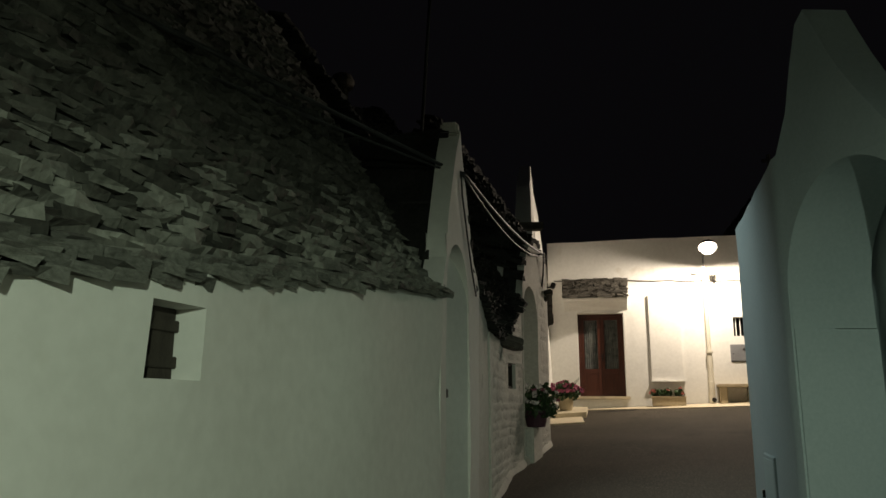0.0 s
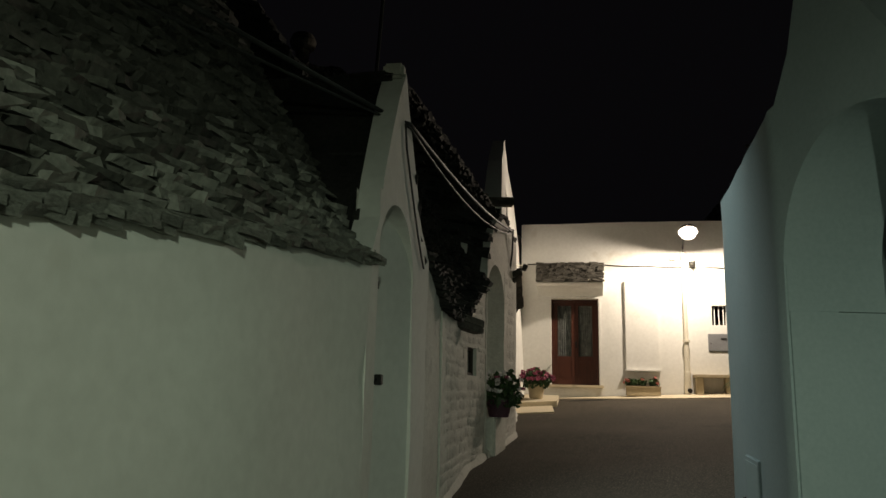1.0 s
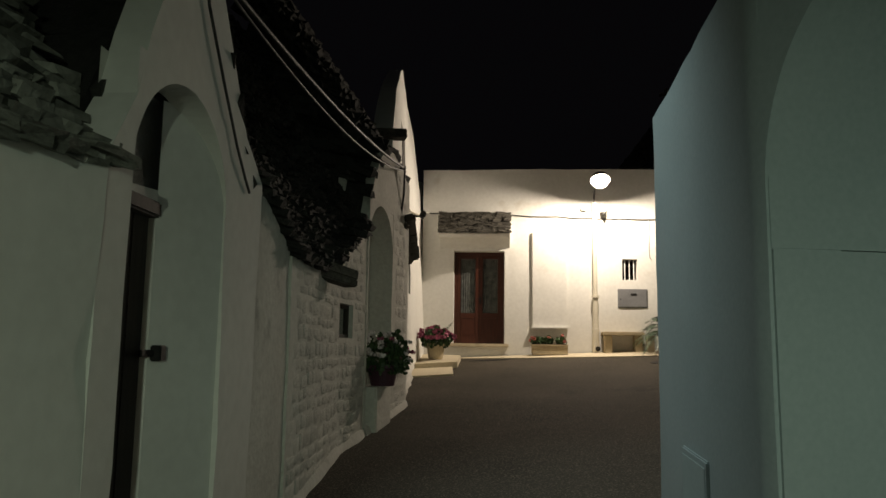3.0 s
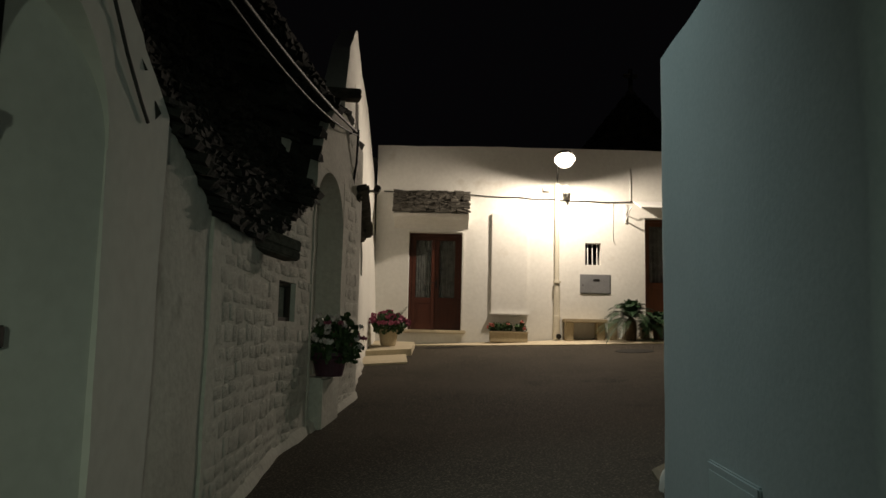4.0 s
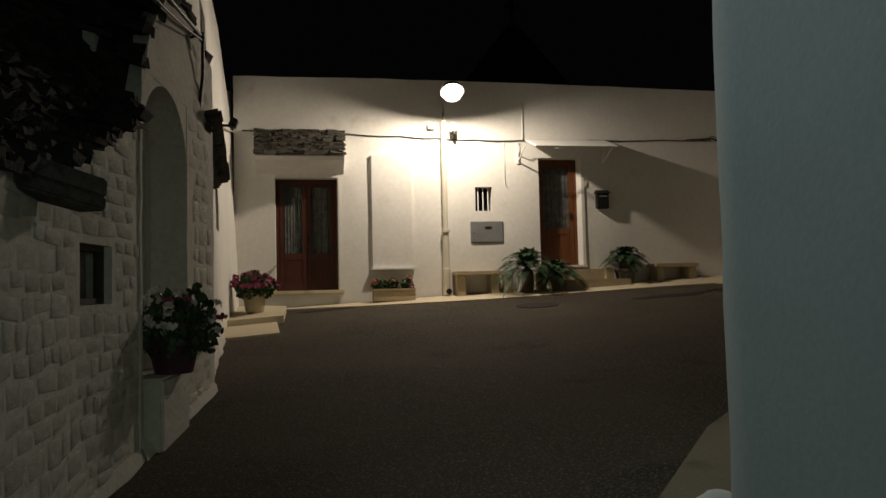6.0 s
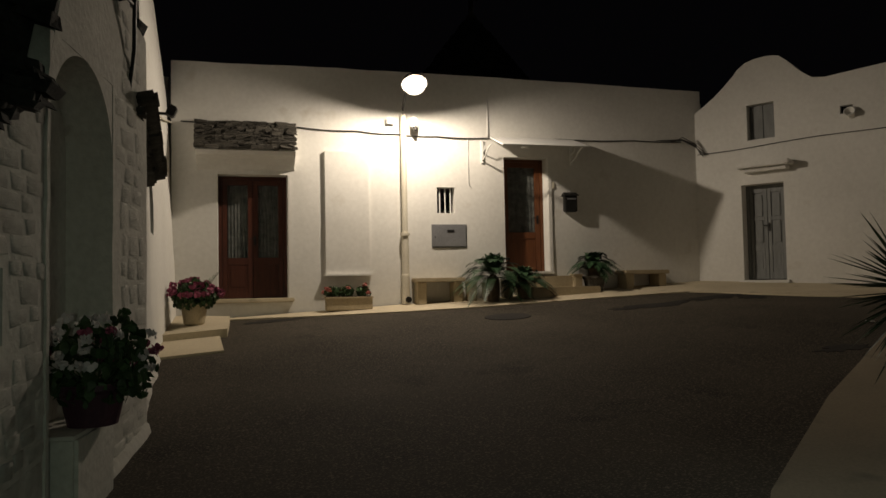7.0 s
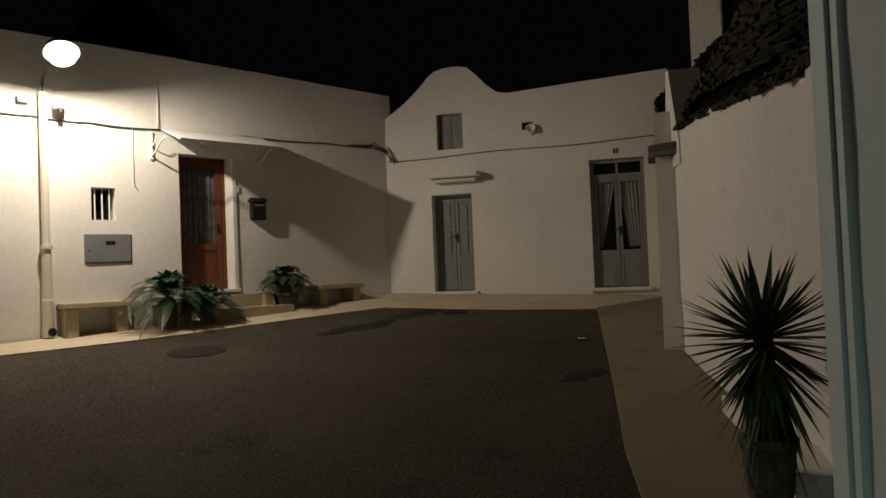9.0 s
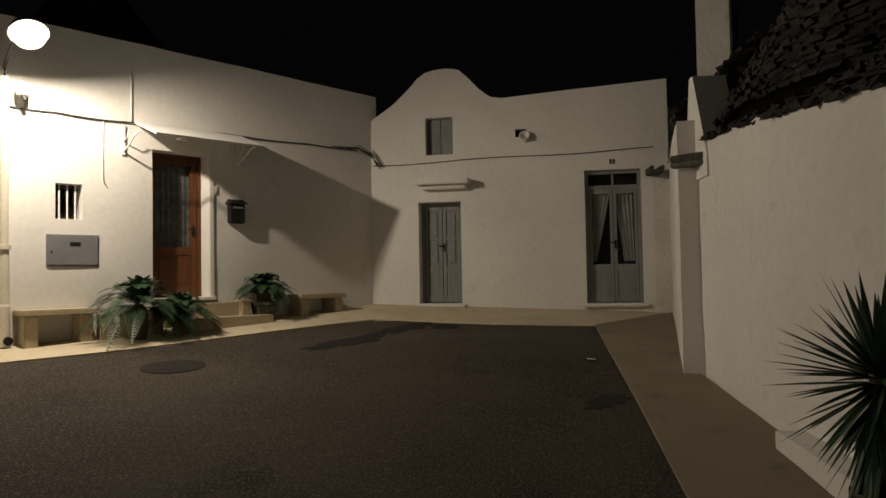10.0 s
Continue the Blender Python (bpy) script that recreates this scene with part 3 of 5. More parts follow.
def stone_roof(name, line, ua, ub, eave, pitch, length, seed, label, near=0, over=0.12, course=0.085, width=0.26, lay=14, depth=0.22):
    """Courses of overlapping flat stones on a slope that rises behind a wall line."""
    rnd = random.Random(seed)
    root = thing(name, (*line.at((ua + ub) / 2, 0.4), eave((ua + ub) / 2)), label, "roof", kind="structure")
    ca, sa = math.cos(radians(pitch)), math.sin(radians(pitch))
    bm = bmesh.new()
    rows = []
    n = 14
    for k in range(n + 1):
        u = ua + (ub - ua) * k / n
        a, b = line.at(u, 0.06), line.at(u, 0.06 + length * ca)
        rows.append((bm.verts.new((a.x, a.y, eave(u) - 0.02)), bm.verts.new((b.x, b.y, eave(u) - 0.02 + length * sa)), bm.verts.new((b.x, b.y, eave(u) - 0.6))))
    for p, q in zip(rows, rows[1:]):
        bm.faces.new((p[0], q[0], q[1], p[1]))
        bm.faces.new((p[1], q[1], q[2], p[2]))
    bm.faces.new((rows[0][0], rows[0][1], rows[0][2]))
    bm.faces.new((rows[-1][0], rows[-1][2], rows[-1][1]))
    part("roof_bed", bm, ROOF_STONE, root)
    stones, count = [], 0
    pale_stones = []
    # Lighter stone for the lamplit near roof, the near-black copy for the unlit ones.
    field = NEAR_STONE if near else ROOF_STONE
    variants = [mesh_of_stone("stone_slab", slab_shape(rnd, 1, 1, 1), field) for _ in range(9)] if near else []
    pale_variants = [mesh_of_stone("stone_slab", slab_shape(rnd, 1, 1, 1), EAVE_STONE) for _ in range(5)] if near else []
    s = -course
    while s < length:
        u = ua - rnd.uniform(0, 0.2)
        while u < ub:
            w = width * rnd.uniform(0.6, 1.5)
            d, h = rnd.uniform(0.8, 1.25) * depth, rnd.uniform(0.55, 1.1) * course
            uu = u + w / 2
            if ua - 0.05 < uu < ub + 0.05:
                sj = s + rnd.uniform(-0.02, 0.02)
                hang = (over + 0.06) * max(0.0, 1 - max(s, 0) / 0.12)
                ragged = rnd.uniform(-0.035, 0.02) if s < 0.03 else rnd.uniform(-0.015, 0.015)
                m = line.spot(min(max(uu, ua), ub), 0.06 + max(sj, 0) * ca + d * 0.36 - hang + ragged, eave(uu) + 0.02 + sj * sa * (1 if s > 0 else 0.6))
                m = m @ Matrix.Rotation(radians(lay + rnd.uniform(-7, 7)), 4, "X") @ Matrix.Rotation(radians(rnd.uniform(-12, 12)), 4, "Z") @ Matrix.Rotation(radians(rnd.uniform(-4, 4)), 4, "Y")
                # Pale slabs thin out upslope, so the colours carry the lamplight's falloff.
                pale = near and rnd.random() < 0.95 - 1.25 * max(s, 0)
                if count < near:
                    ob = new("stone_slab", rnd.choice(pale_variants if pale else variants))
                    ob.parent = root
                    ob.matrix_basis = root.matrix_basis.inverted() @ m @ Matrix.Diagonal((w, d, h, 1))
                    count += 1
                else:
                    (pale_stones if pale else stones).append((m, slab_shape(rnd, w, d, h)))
            u += w * 0.96
        s += course * rnd.uniform(0.85, 1.15)
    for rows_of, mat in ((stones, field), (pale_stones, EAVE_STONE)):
        if not rows_of:
            continue
        ob = new("stone_courses", stones_mesh("stone_courses", rows_of, mat))
        ob.parent = root
        ob.matrix_basis = root.matrix_basis.inverted()
        ob["kind"] = "stuff"
    return root


def mesh_of_stone(name, corners, mat):
    me = bpy.data.meshes.new(name)
    me.from_pydata([tuple(c) for c in corners], [], FACES8)
    me.materials.append(mat)
    return me


def stone_cone(name, centre, base, radius, height, seed, label, course=0.052, pinnacle=True):
    rnd = random.Random(seed)
    root = thing(name, (*centre, base), label, "roof", kind="structure")
    bm = bmesh.new()
    lathe(bm, [(radius * 0.9, -0.2), (radius, 0), (radius * 0.5, height * 0.5), (0.1, height)], seg=40)
    local_part("roof_bed", bm, ROOF_STONE, root)
    stones = []
    z = 0.0
    while z < height * 0.97:
        r = radius * (1 - z / height) + 0.05
        n = max(6, int(2 * math.pi * r / 0.125))
        for k in range(n):
            a = 2 * math.pi * (k + rnd.uniform(-0.3, 0.3)) / n
            m = Matrix.Rotation(a, 4, "Z") @ Matrix.Translation((r - 0.02 + rnd.uniform(-0.03, 0.03), 0, z)) @ Matrix.Rotation(radians(12), 4, "Y")
            stones.append((m, slab_shape(rnd, 0.16, 0.145 * rnd.uniform(0.7, 1.2), rnd.uniform(0.03, 0.045))))
        z += course * height / math.hypot(radius, height) * 1.1
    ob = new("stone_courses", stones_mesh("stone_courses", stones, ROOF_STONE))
    ob.parent = root
    ob["kind"] = "stuff"
    if pinnacle:
        bm = bmesh.new()
        lathe(bm, [(0.2, height - 0.35), (0.17, height - 0.05), (0.11, height + 0.05), (0.12, height + 0.22), (0.2, height + 0.28), (0.23, height + 0.38), (0.18, height + 0.5), (0.07, height + 0.56)], seg=20)
        local_part("pinnacle", bm, DARK_STONE, root, "weathered grey stone finial")
    return root


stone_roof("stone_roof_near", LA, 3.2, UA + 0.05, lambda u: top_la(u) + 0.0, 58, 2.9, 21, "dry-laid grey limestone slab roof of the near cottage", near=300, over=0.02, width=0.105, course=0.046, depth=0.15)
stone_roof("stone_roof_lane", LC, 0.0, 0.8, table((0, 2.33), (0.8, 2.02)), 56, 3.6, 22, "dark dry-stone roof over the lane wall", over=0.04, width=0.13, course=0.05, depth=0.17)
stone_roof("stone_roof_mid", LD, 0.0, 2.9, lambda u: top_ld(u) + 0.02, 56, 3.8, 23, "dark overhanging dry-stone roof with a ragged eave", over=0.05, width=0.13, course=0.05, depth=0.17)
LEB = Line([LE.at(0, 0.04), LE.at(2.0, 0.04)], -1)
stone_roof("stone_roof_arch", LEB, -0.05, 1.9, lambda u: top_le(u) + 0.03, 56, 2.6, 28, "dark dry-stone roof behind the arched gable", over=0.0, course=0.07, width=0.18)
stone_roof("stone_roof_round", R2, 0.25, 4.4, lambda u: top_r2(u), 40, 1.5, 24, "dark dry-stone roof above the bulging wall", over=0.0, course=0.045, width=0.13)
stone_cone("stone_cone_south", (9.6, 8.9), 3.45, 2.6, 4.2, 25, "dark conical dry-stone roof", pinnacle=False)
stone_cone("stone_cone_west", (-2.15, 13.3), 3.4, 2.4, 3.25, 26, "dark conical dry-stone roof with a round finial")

# ---------------- street lamp ----------------
def street_lamp():
    wall_u = x1(6.0)
    foot = W1.at(wall_u, -0.09)
    gz = ground(foot.x, foot.y) + 0.03
    root = thing("street_lamp", (foot.x, foot.y, gz), "lit street lamp on a cream steel pole against the wall", "street lamp")
    bm = bmesh.new()
    lathe(bm, [(0.075, 0), (0.075, 0.5), (0.068, 0.52), (0.06, 1.2)], Matrix.Translation((foot.x, foot.y, gz)), 18)
    part("pole", rod(bm, (foot.x, foot.y, gz + 1.15), (foot.x, foot.y, gz + 3.35), 0.052), PIPE, root, smooth=False)
    bm = bmesh.new()
    lathe(bm, [(0.082, 0), (0.082, 0.05)], Matrix.Translation((foot.x, foot.y, gz + 1.2)), 18)
    part("collar", bm, PIPE, root)
    out = W1.at(wall_u + 0.03, -0.17)
    part("outlet", rod(bmesh.new(), (foot.x + 0.02, foot.y, gz + 0.09), (out.x, out.y - 0.02, gz + 0.07), 0.05, 0.055), IRON, root, "dark open pipe outlet")
    top = Vector((foot.x, foot.y, gz + 3.35))
    arm_end = LAMP + Vector((-0.02, 0.26, 0.02))
    pts = [top, top + Vector((0, 0, 0.12)), top.lerp(arm_end, 0.35) + Vector((0, 0.02, 0.08)), top.lerp(arm_end, 0.7) + Vector((0, 0.02, 0.04)), arm_end]
    part("arm", tube(bmesh.new(), pts, 0.022, 10), IRON, root)
    m = LAMP_POSE
    hood = bmesh.new()
    lathe(hood, [(0.05, 0.17), (0.11, 0.15), (0.18, 0.09), (0.215, 0.02), (0.222, -0.005), (0.21, -0.005), (0.2, 0.02), (0.16, 0.08), (0.08, 0.11)], m, 32)
    part("hood", hood, IRON, root)
    dome = bmesh.new()
    lathe(dome, [(0.19, 0.03), (0.19, 0.0), (0.185, -0.05), (0.16, -0.10), (0.11, -0.138), (0.055, -0.155), (0.015, -0.158)], m, 32)
    bowl = part("diffuser", dome, LAMP_GLOW, root, "glowing warm white glass bowl", smooth=True)
    bowl.visible_shadow = False
    return root


street_lamp()


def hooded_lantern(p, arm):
    """An unseen lane lamp; its added wide enamel hood keeps the light below the roofs."""
    root = thing("unseen_lane_lantern", (p.x, p.y, p.z), "unseen cool white lane lamp under an added wide enamel hood", "lantern")
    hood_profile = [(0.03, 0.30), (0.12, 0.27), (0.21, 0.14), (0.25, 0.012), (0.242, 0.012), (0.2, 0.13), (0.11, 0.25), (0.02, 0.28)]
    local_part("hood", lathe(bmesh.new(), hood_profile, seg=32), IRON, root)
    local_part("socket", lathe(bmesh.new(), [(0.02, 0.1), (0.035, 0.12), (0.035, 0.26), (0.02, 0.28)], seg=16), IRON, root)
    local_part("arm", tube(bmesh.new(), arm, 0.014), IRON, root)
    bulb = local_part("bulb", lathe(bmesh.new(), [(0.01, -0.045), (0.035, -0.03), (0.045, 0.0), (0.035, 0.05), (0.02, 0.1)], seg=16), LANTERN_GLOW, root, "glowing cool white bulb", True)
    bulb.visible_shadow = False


def fill_floodlight(p, aim):
    """A boxed fill light on an iron post, added out of view above the cottage roof."""
    root = thing("fill_floodlight", (p.x, p.y, p.z), "added cool white fill light, never in view, on an iron post above the roof", "floodlight")
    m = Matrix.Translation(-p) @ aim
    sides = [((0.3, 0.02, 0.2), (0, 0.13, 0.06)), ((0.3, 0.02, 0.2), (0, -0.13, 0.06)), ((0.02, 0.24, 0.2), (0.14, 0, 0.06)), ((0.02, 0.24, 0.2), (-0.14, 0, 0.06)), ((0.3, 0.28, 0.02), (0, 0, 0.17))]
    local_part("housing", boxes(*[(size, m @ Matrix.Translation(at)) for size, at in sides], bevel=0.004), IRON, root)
    lens = local_part("lens", boxes(((0.26, 0.24, 0.008), m @ Matrix.Translation((0, 0, -0.02)))), LANTERN_GLOW, root, "glowing flat lens of the added fill light")
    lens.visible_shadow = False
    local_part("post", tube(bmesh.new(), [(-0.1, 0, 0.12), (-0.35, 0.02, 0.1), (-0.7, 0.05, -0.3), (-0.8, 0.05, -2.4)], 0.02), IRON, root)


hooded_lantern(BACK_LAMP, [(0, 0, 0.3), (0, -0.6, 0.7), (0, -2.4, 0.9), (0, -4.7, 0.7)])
fill_floodlight(LANE_FILL, LANE_AIM)


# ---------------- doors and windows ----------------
def door(name, line, hole, depth, mat, label, leaves=2, glazed=(0.42, 0.93), curtain=LACE_SHADED, transom=0.0, frame_w=0.06, handle=True, glass_w=0.58, cat="door", back=BLACK, fill=None):
    """A door in an opening: frame, leaves with stiles, rails, a panel below and a pane above, a curtain behind the glass."""
    u0, u1, z0, z1 = hole
    root = thing(name, (*line.at((u0 + u1) / 2, depth), z0), label, cat, kind="structure")
    F = lambda u, d, z: line.spot(u, d, z)
    w = u1 - u0
    bm = boxes(((frame_w, 0.08, z1 - z0), F(u0 + frame_w / 2, depth, (z0 + z1) / 2)), ((frame_w, 0.08, z1 - z0), F(u1 - frame_w / 2, depth, (z0 + z1) / 2)),
               ((w - 2 * frame_w, 0.08, frame_w), F((u0 + u1) / 2, depth, z1 - frame_w / 2)), bevel=0.006)
    part("door_frame", bm, mat, root)
    lo, hi = z0 + 0.015, z1 - frame_w
    if transom:
        bar = hi - transom
        part("transom_bar", boxes(((w - 2 * frame_w, 0.07, 0.05), F((u0 + u1) / 2, depth, bar)), ((0.04, 0.06, transom), F((u0 + u1) / 2, depth, bar + transom / 2)), bevel=0.004), mat, root)
        for k in (0, 1):
            uc = u0 + frame_w + (w - 2 * frame_w) * (0.25 + 0.5 * k)
            part("pane", boxes((((w - 2 * frame_w) / 2 - 0.04, 0.008, transom - 0.02), F(uc, depth + 0.01, bar + transom / 2))), GLASS, root)
        hi = bar - 0.025
    lw = (w - 2 * frame_w) / leaves
    for k in range(leaves):
        a, b = u0 + frame_w + k * lw + 0.004, u0 + frame_w + (k + 1) * lw - 0.004
        mid, h = (a + b) / 2, hi - lo
        st = lw * (1 - glass_w) / 2
        g0, g1 = lo + h * glazed[0], lo + h * glazed[1]
        bm = boxes(((st, 0.045, h), F(a + st / 2, depth, lo + h / 2)), ((st, 0.045, h), F(b - st / 2, depth, lo + h / 2)),
                   ((b - a - 2 * st, 0.045, hi - g1), F(mid, depth, (hi + g1) / 2)), ((b - a - 2 * st, 0.045, 0.12), F(mid, depth, g0 - 0.06)),
                   ((b - a - 2 * st, 0.045, 0.14), F(mid, depth, lo + 0.07)), bevel=0.005)
        leaf = part("leaf", bm, mat, root)
        part("panel", boxes(((b - a - 2 * st - 0.004, 0.022, g0 - lo - 0.25), F(mid, depth, lo + 0.14 + (g0 - lo - 0.26) / 2)), ((b - a - 2 * st - 0.09, 0.034, g0 - lo - 0.36), F(mid, depth, lo + 0.14 + (g0 - lo - 0.26) / 2)), bevel=0.006), mat, leaf)
        pane = part("pane", boxes(((b - a - 2 * st - 0.004, 0.006, g1 - g0 - 0.004), F(mid, depth + 0.004, (g0 + g1) / 2))), fill or GLASS, leaf)
        if fill:
            for f0, f1 in ((0.04, 0.46), (0.54, 0.96)):
                za, zb = g0 + (g1 - g0) * f0, g0 + (g1 - g0) * f1
                part("panel", boxes(((b - a - 2 * st - 0.05, 0.03, zb - za), F(mid, depth - 0.008, (za + zb) / 2)), bevel=0.01), mat, leaf)
            part("rail", boxes(((b - a - 2 * st, 0.045, 0.07), F(mid, depth, (g0 + g1) / 2)), bevel=0.004), mat, leaf)
        if curtain:
            part("curtain", drape(line, a + st * 0.7, b - st * 0.7, depth + 0.045, g0 - 0.02, g1 + 0.02), curtain, leaf, "lace curtain behind the pane, its shade put into the colour")
    if handle:
        uh = (u0 + u1) / 2 + (0.03 if leaves == 2 else w / 2 - frame_w - 0.06)
        bm = boxes(((0.035, 0.012, 0.16), F(uh, depth - 0.03, z0 + 1.0)), bevel=0.003)
        part("handle", rod(bm, line.spot(uh, depth - 0.06, z0 + 1.03).translation, line.spot(uh - 0.1, depth - 0.06, z0 + 1.03).translation, 0.009), IRON, root)
    # Black sheet that stands in for the unlit room behind the door.
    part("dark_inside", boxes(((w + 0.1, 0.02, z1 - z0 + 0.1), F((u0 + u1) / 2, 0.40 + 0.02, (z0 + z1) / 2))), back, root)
    return root


def drape(line, u0, u1, d, z0, z1, folds=7, amp=0.006, gather=0.0):
    """A hanging cloth with folds."""
    bm = bmesh.new()
    n, m = folds * 6, 10
    rows = []
    for j in range(m + 1):
        row = []
        for k in range(n + 1):
            f = k / n
            u = u0 + (u1 - u0) * f
            p = line.at(u, d + amp * math.sin(f * folds * 2 * math.pi) * (0.6 + 0.4 * j / m) + 0.004 * noise.noise((u * 9, j * 0.7, d)))
            row.append(bm.verts.new((p.x, p.y, z1 + (z0 - z1) * j / m)))
        rows.append(row)
    for a, b in zip(rows, rows[1:]):
        for k in range(n):
            bm.faces.new((a[k], a[k + 1], b[k + 1], b[k]))
    return bm


door("door_1", W1, DOOR1, 0.29, RED_WOOD, "closed red-brown double door with lace behind tall panes", glazed=(0.34, 0.955), glass_w=0.68)
door("door_2", W1, DOOR2, 0.28, ORANGE_WOOD, "single orange-brown door with a tall curtained pane", leaves=1, glazed=(0.36, 0.955), glass_w=0.74)
door("door_3", W2, DOOR3, 0.27, GREY_WOOD, "closed weathered grey double door with panels", glazed=(0.38, 0.95), curtain=None, glass_w=0.62, fill=GREY_WOOD)
door("door_4", W2, DOOR4, 0.16, GREY_WOOD, "grey glazed double door with parted white curtains", glazed=(0.33, 0.95), transom=0.22, curtain=None, glass_w=0.74)
door("door_5", RBK, BDOOR, 0.07, DARK_WOOD, "dark old wooden door deep in the arched recess", leaves=1, curtain=None)
door("door_6", R2, RDOOR, 0.2, DARK_WOOD, "dark wooden door set deep in the bulging wall", leaves=1, curtain=None)

# ---------------- the lane's west side ----------------
def stone_ridge():
    """The small cross roof that runs back from the pointed gable."""
    root = thing("stone_roof_gable", (-0.3, 6.5, 2.0), "small dark dry-stone roof behind the pointed gable", "roof", kind="structure")
    rnd = random.Random(31)
    bm = bmesh.new()
    rows = []
    for k in range(7):
        d = 0.17 + 0.4 * k
        p, q, r = LB.at(0.0, d), LB.at(0.74, d), LB.at(1.77, d)
        rows.append((bm.verts.new((p.x, p.y, 1.95)), bm.verts.new((q.x, q.y, 3.4)), bm.verts.new((r.x, r.y, 2.1))))
    for p, q in zip(rows, rows[1:]):
        bm.faces.new((p[0], q[0], q[1], p[1]))
        bm.faces.new((p[1], q[1], q[2], p[2]))
    bm.faces.new(rows[0])
    part("roof_bed", bm, ROOF_STONE, root)
    stones = []
    for side, (uu, zz) in ((-1, (0.0, 1.95)), (1, (1.77, 2.1))):
        for c in range(15):
            f = c / 15
            if side < 0 and c > 11:
                continue
            for k in range(9):
                d = 0.2 + 0.27 * (k + rnd.uniform(-0.2, 0.2))
                u, z = uu + (0.74 - uu) * f, zz + (3.42 - zz) * f
                m = LB.spot(u - side * 0.05, d + (0.12 if side < 0 else 0.0), z - (0.03 if side < 0 else -0.02)) @ Matrix.Rotation(radians(side * 50), 4, "Y")
                stones.append((m, slab_shape(rnd, 0.2, 0.3, 0.05)))
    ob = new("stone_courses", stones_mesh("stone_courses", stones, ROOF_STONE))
    ob.parent, ob.matrix_basis, ob["kind"] = root, root.matrix_basis.inverted(), "stuff"


stone_ridge()


def cap_stone():
    """The upright stone at the gable's tip."""
    m = LB.spot(0.74, 0.08, 3.46)
    bm = boxes(((0.1, 0.15, 0.1), m), ((0.13, 0.17, 0.04), m @ Matrix.Translation((0, 0, -0.05))), bevel=0.02)
    solid("gable_cap_stone", bm, LIME_OLD, "small weathered cap stone on the gable's tip", "stone", "structure")


cap_stone()


def lane_door():
    """Old plank door deep in the arch, with lintel and latch."""
    root = thing("door_7", (*LB.at(0.7, 0.36), 0.05), "closed dark plank door deep in the arched doorway", "door", kind="structure")
    F = lambda u, d, z: LB.spot(u, d, z)
    for k in range(4):
        part("plank", boxes(((0.152, 0.04, 2.0), F(0.246 + 0.158 * k, 0.22, 0.90)), bevel=0.006), DARK_WOOD, root)
    part("lintel", boxes(((0.64, 0.07, 0.07), F(0.48, 0.18, 1.925)), bevel=0.01), DARK_WOOD, root)
    part("latch", boxes(((0.06, 0.05, 0.07), F(0.83, 0.135, 1.29)), ((0.16, 0.02, 0.03), F(0.76, 0.15, 1.29)), bevel=0.005), IRON, root)
    part("infill", boxes(((0.52, 0.06, 0.46), F(0.54, 0.2, 2.19))), LIME, root, "plastered panel above the door")


lane_door()


def near_window():
    u0, u1, z0, z1 = WIN0
    root = thing("window_1", (*LA.at((u0 + u1) / 2, 0.2), z0), "small deep window with a dark wooden shutter", "window", kind="structure")
    F = lambda u, d, z: LA.spot(u, d, z)
    w, h = u1 - u0, z1 - z0
    part("shutter", boxes(((w * 0.47, 0.025, h), F(u0 + w * 0.25, 0.11, z0 + h / 2)), ((w * 0.47, 0.025, h), F(u1 - w * 0.25, 0.11, z0 + h / 2)), ((w, 0.012, 0.04), F((u0 + u1) / 2, 0.09, z0 + h * 0.25)), ((w, 0.012, 0.04), F((u0 + u1) / 2, 0.09, z0 + h * 0.75)), bevel=0.003), DARK_WOOD, root)
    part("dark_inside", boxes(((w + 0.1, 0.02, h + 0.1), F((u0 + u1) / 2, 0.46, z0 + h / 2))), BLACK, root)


near_window()


def niche_window():
    u0, u1, z0, z1 = NICHE
    root = thing("window_2", (*LD.at((u0 + u1) / 2, 0.2), z0), "small square dark window in the stone wall", "window", kind="structure")
    F = lambda u, d, z: LD.spot(u, d, z)
    w, h = u1 - u0, z1 - z0
    part("window_frame", boxes(((0.035, 0.05, h), F(u0 + 0.018, 0.07, z0 + h / 2)), ((0.035, 0.05, h), F(u1 - 0.018, 0.07, z0 + h / 2)), ((w, 0.05, 0.035), F((u0 + u1) / 2, 0.07, z1 - 0.018)), ((w, 0.05, 0.035), F((u0 + u1) / 2, 0.07, z0 + 0.018)), bevel=0.003), DARK_WOOD, root)
    part("pane", boxes(((w - 0.06, 0.006, h - 0.06), F((u0 + u1) / 2, 0.075, z0 + h / 2))), GLASS, root)
    part("dark_inside", boxes(((w + 0.1, 0.02, h + 0.1), F((u0 + u1) / 2, 0.44, z0 + h / 2))), BLACK, root)


niche_window()


def slot_windows():
    for name, hole in (("window_3", SLOT), ("window_4", LOWSLOT)):
        u0, u1, z0, z1 = hole
        root = thing(name, (*LF.at((u0 + u1) / 2, 0.3), z0), "tall narrow dark shuttered window in the gable wall", "window", kind="structure")
        w, h = u1 - u0, z1 - z0
        for k in range(2):
            m = LF.spot(u0 + w * (0.25 + 0.5 * k), 0.2, z0 + h / 2)
            part("shutter", boxes(((w / 2 - 0.01, 0.03, h), m), ((w / 2 - 0.12, 0.045, h * 0.38), m @ Matrix.Translation((0, 0, h * 0.24))), ((w / 2 - 0.12, 0.045, h * 0.38), m @ Matrix.Translation((0, 0, -h * 0.24))), bevel=0.006), DARK_WOOD, root)


slot_windows()


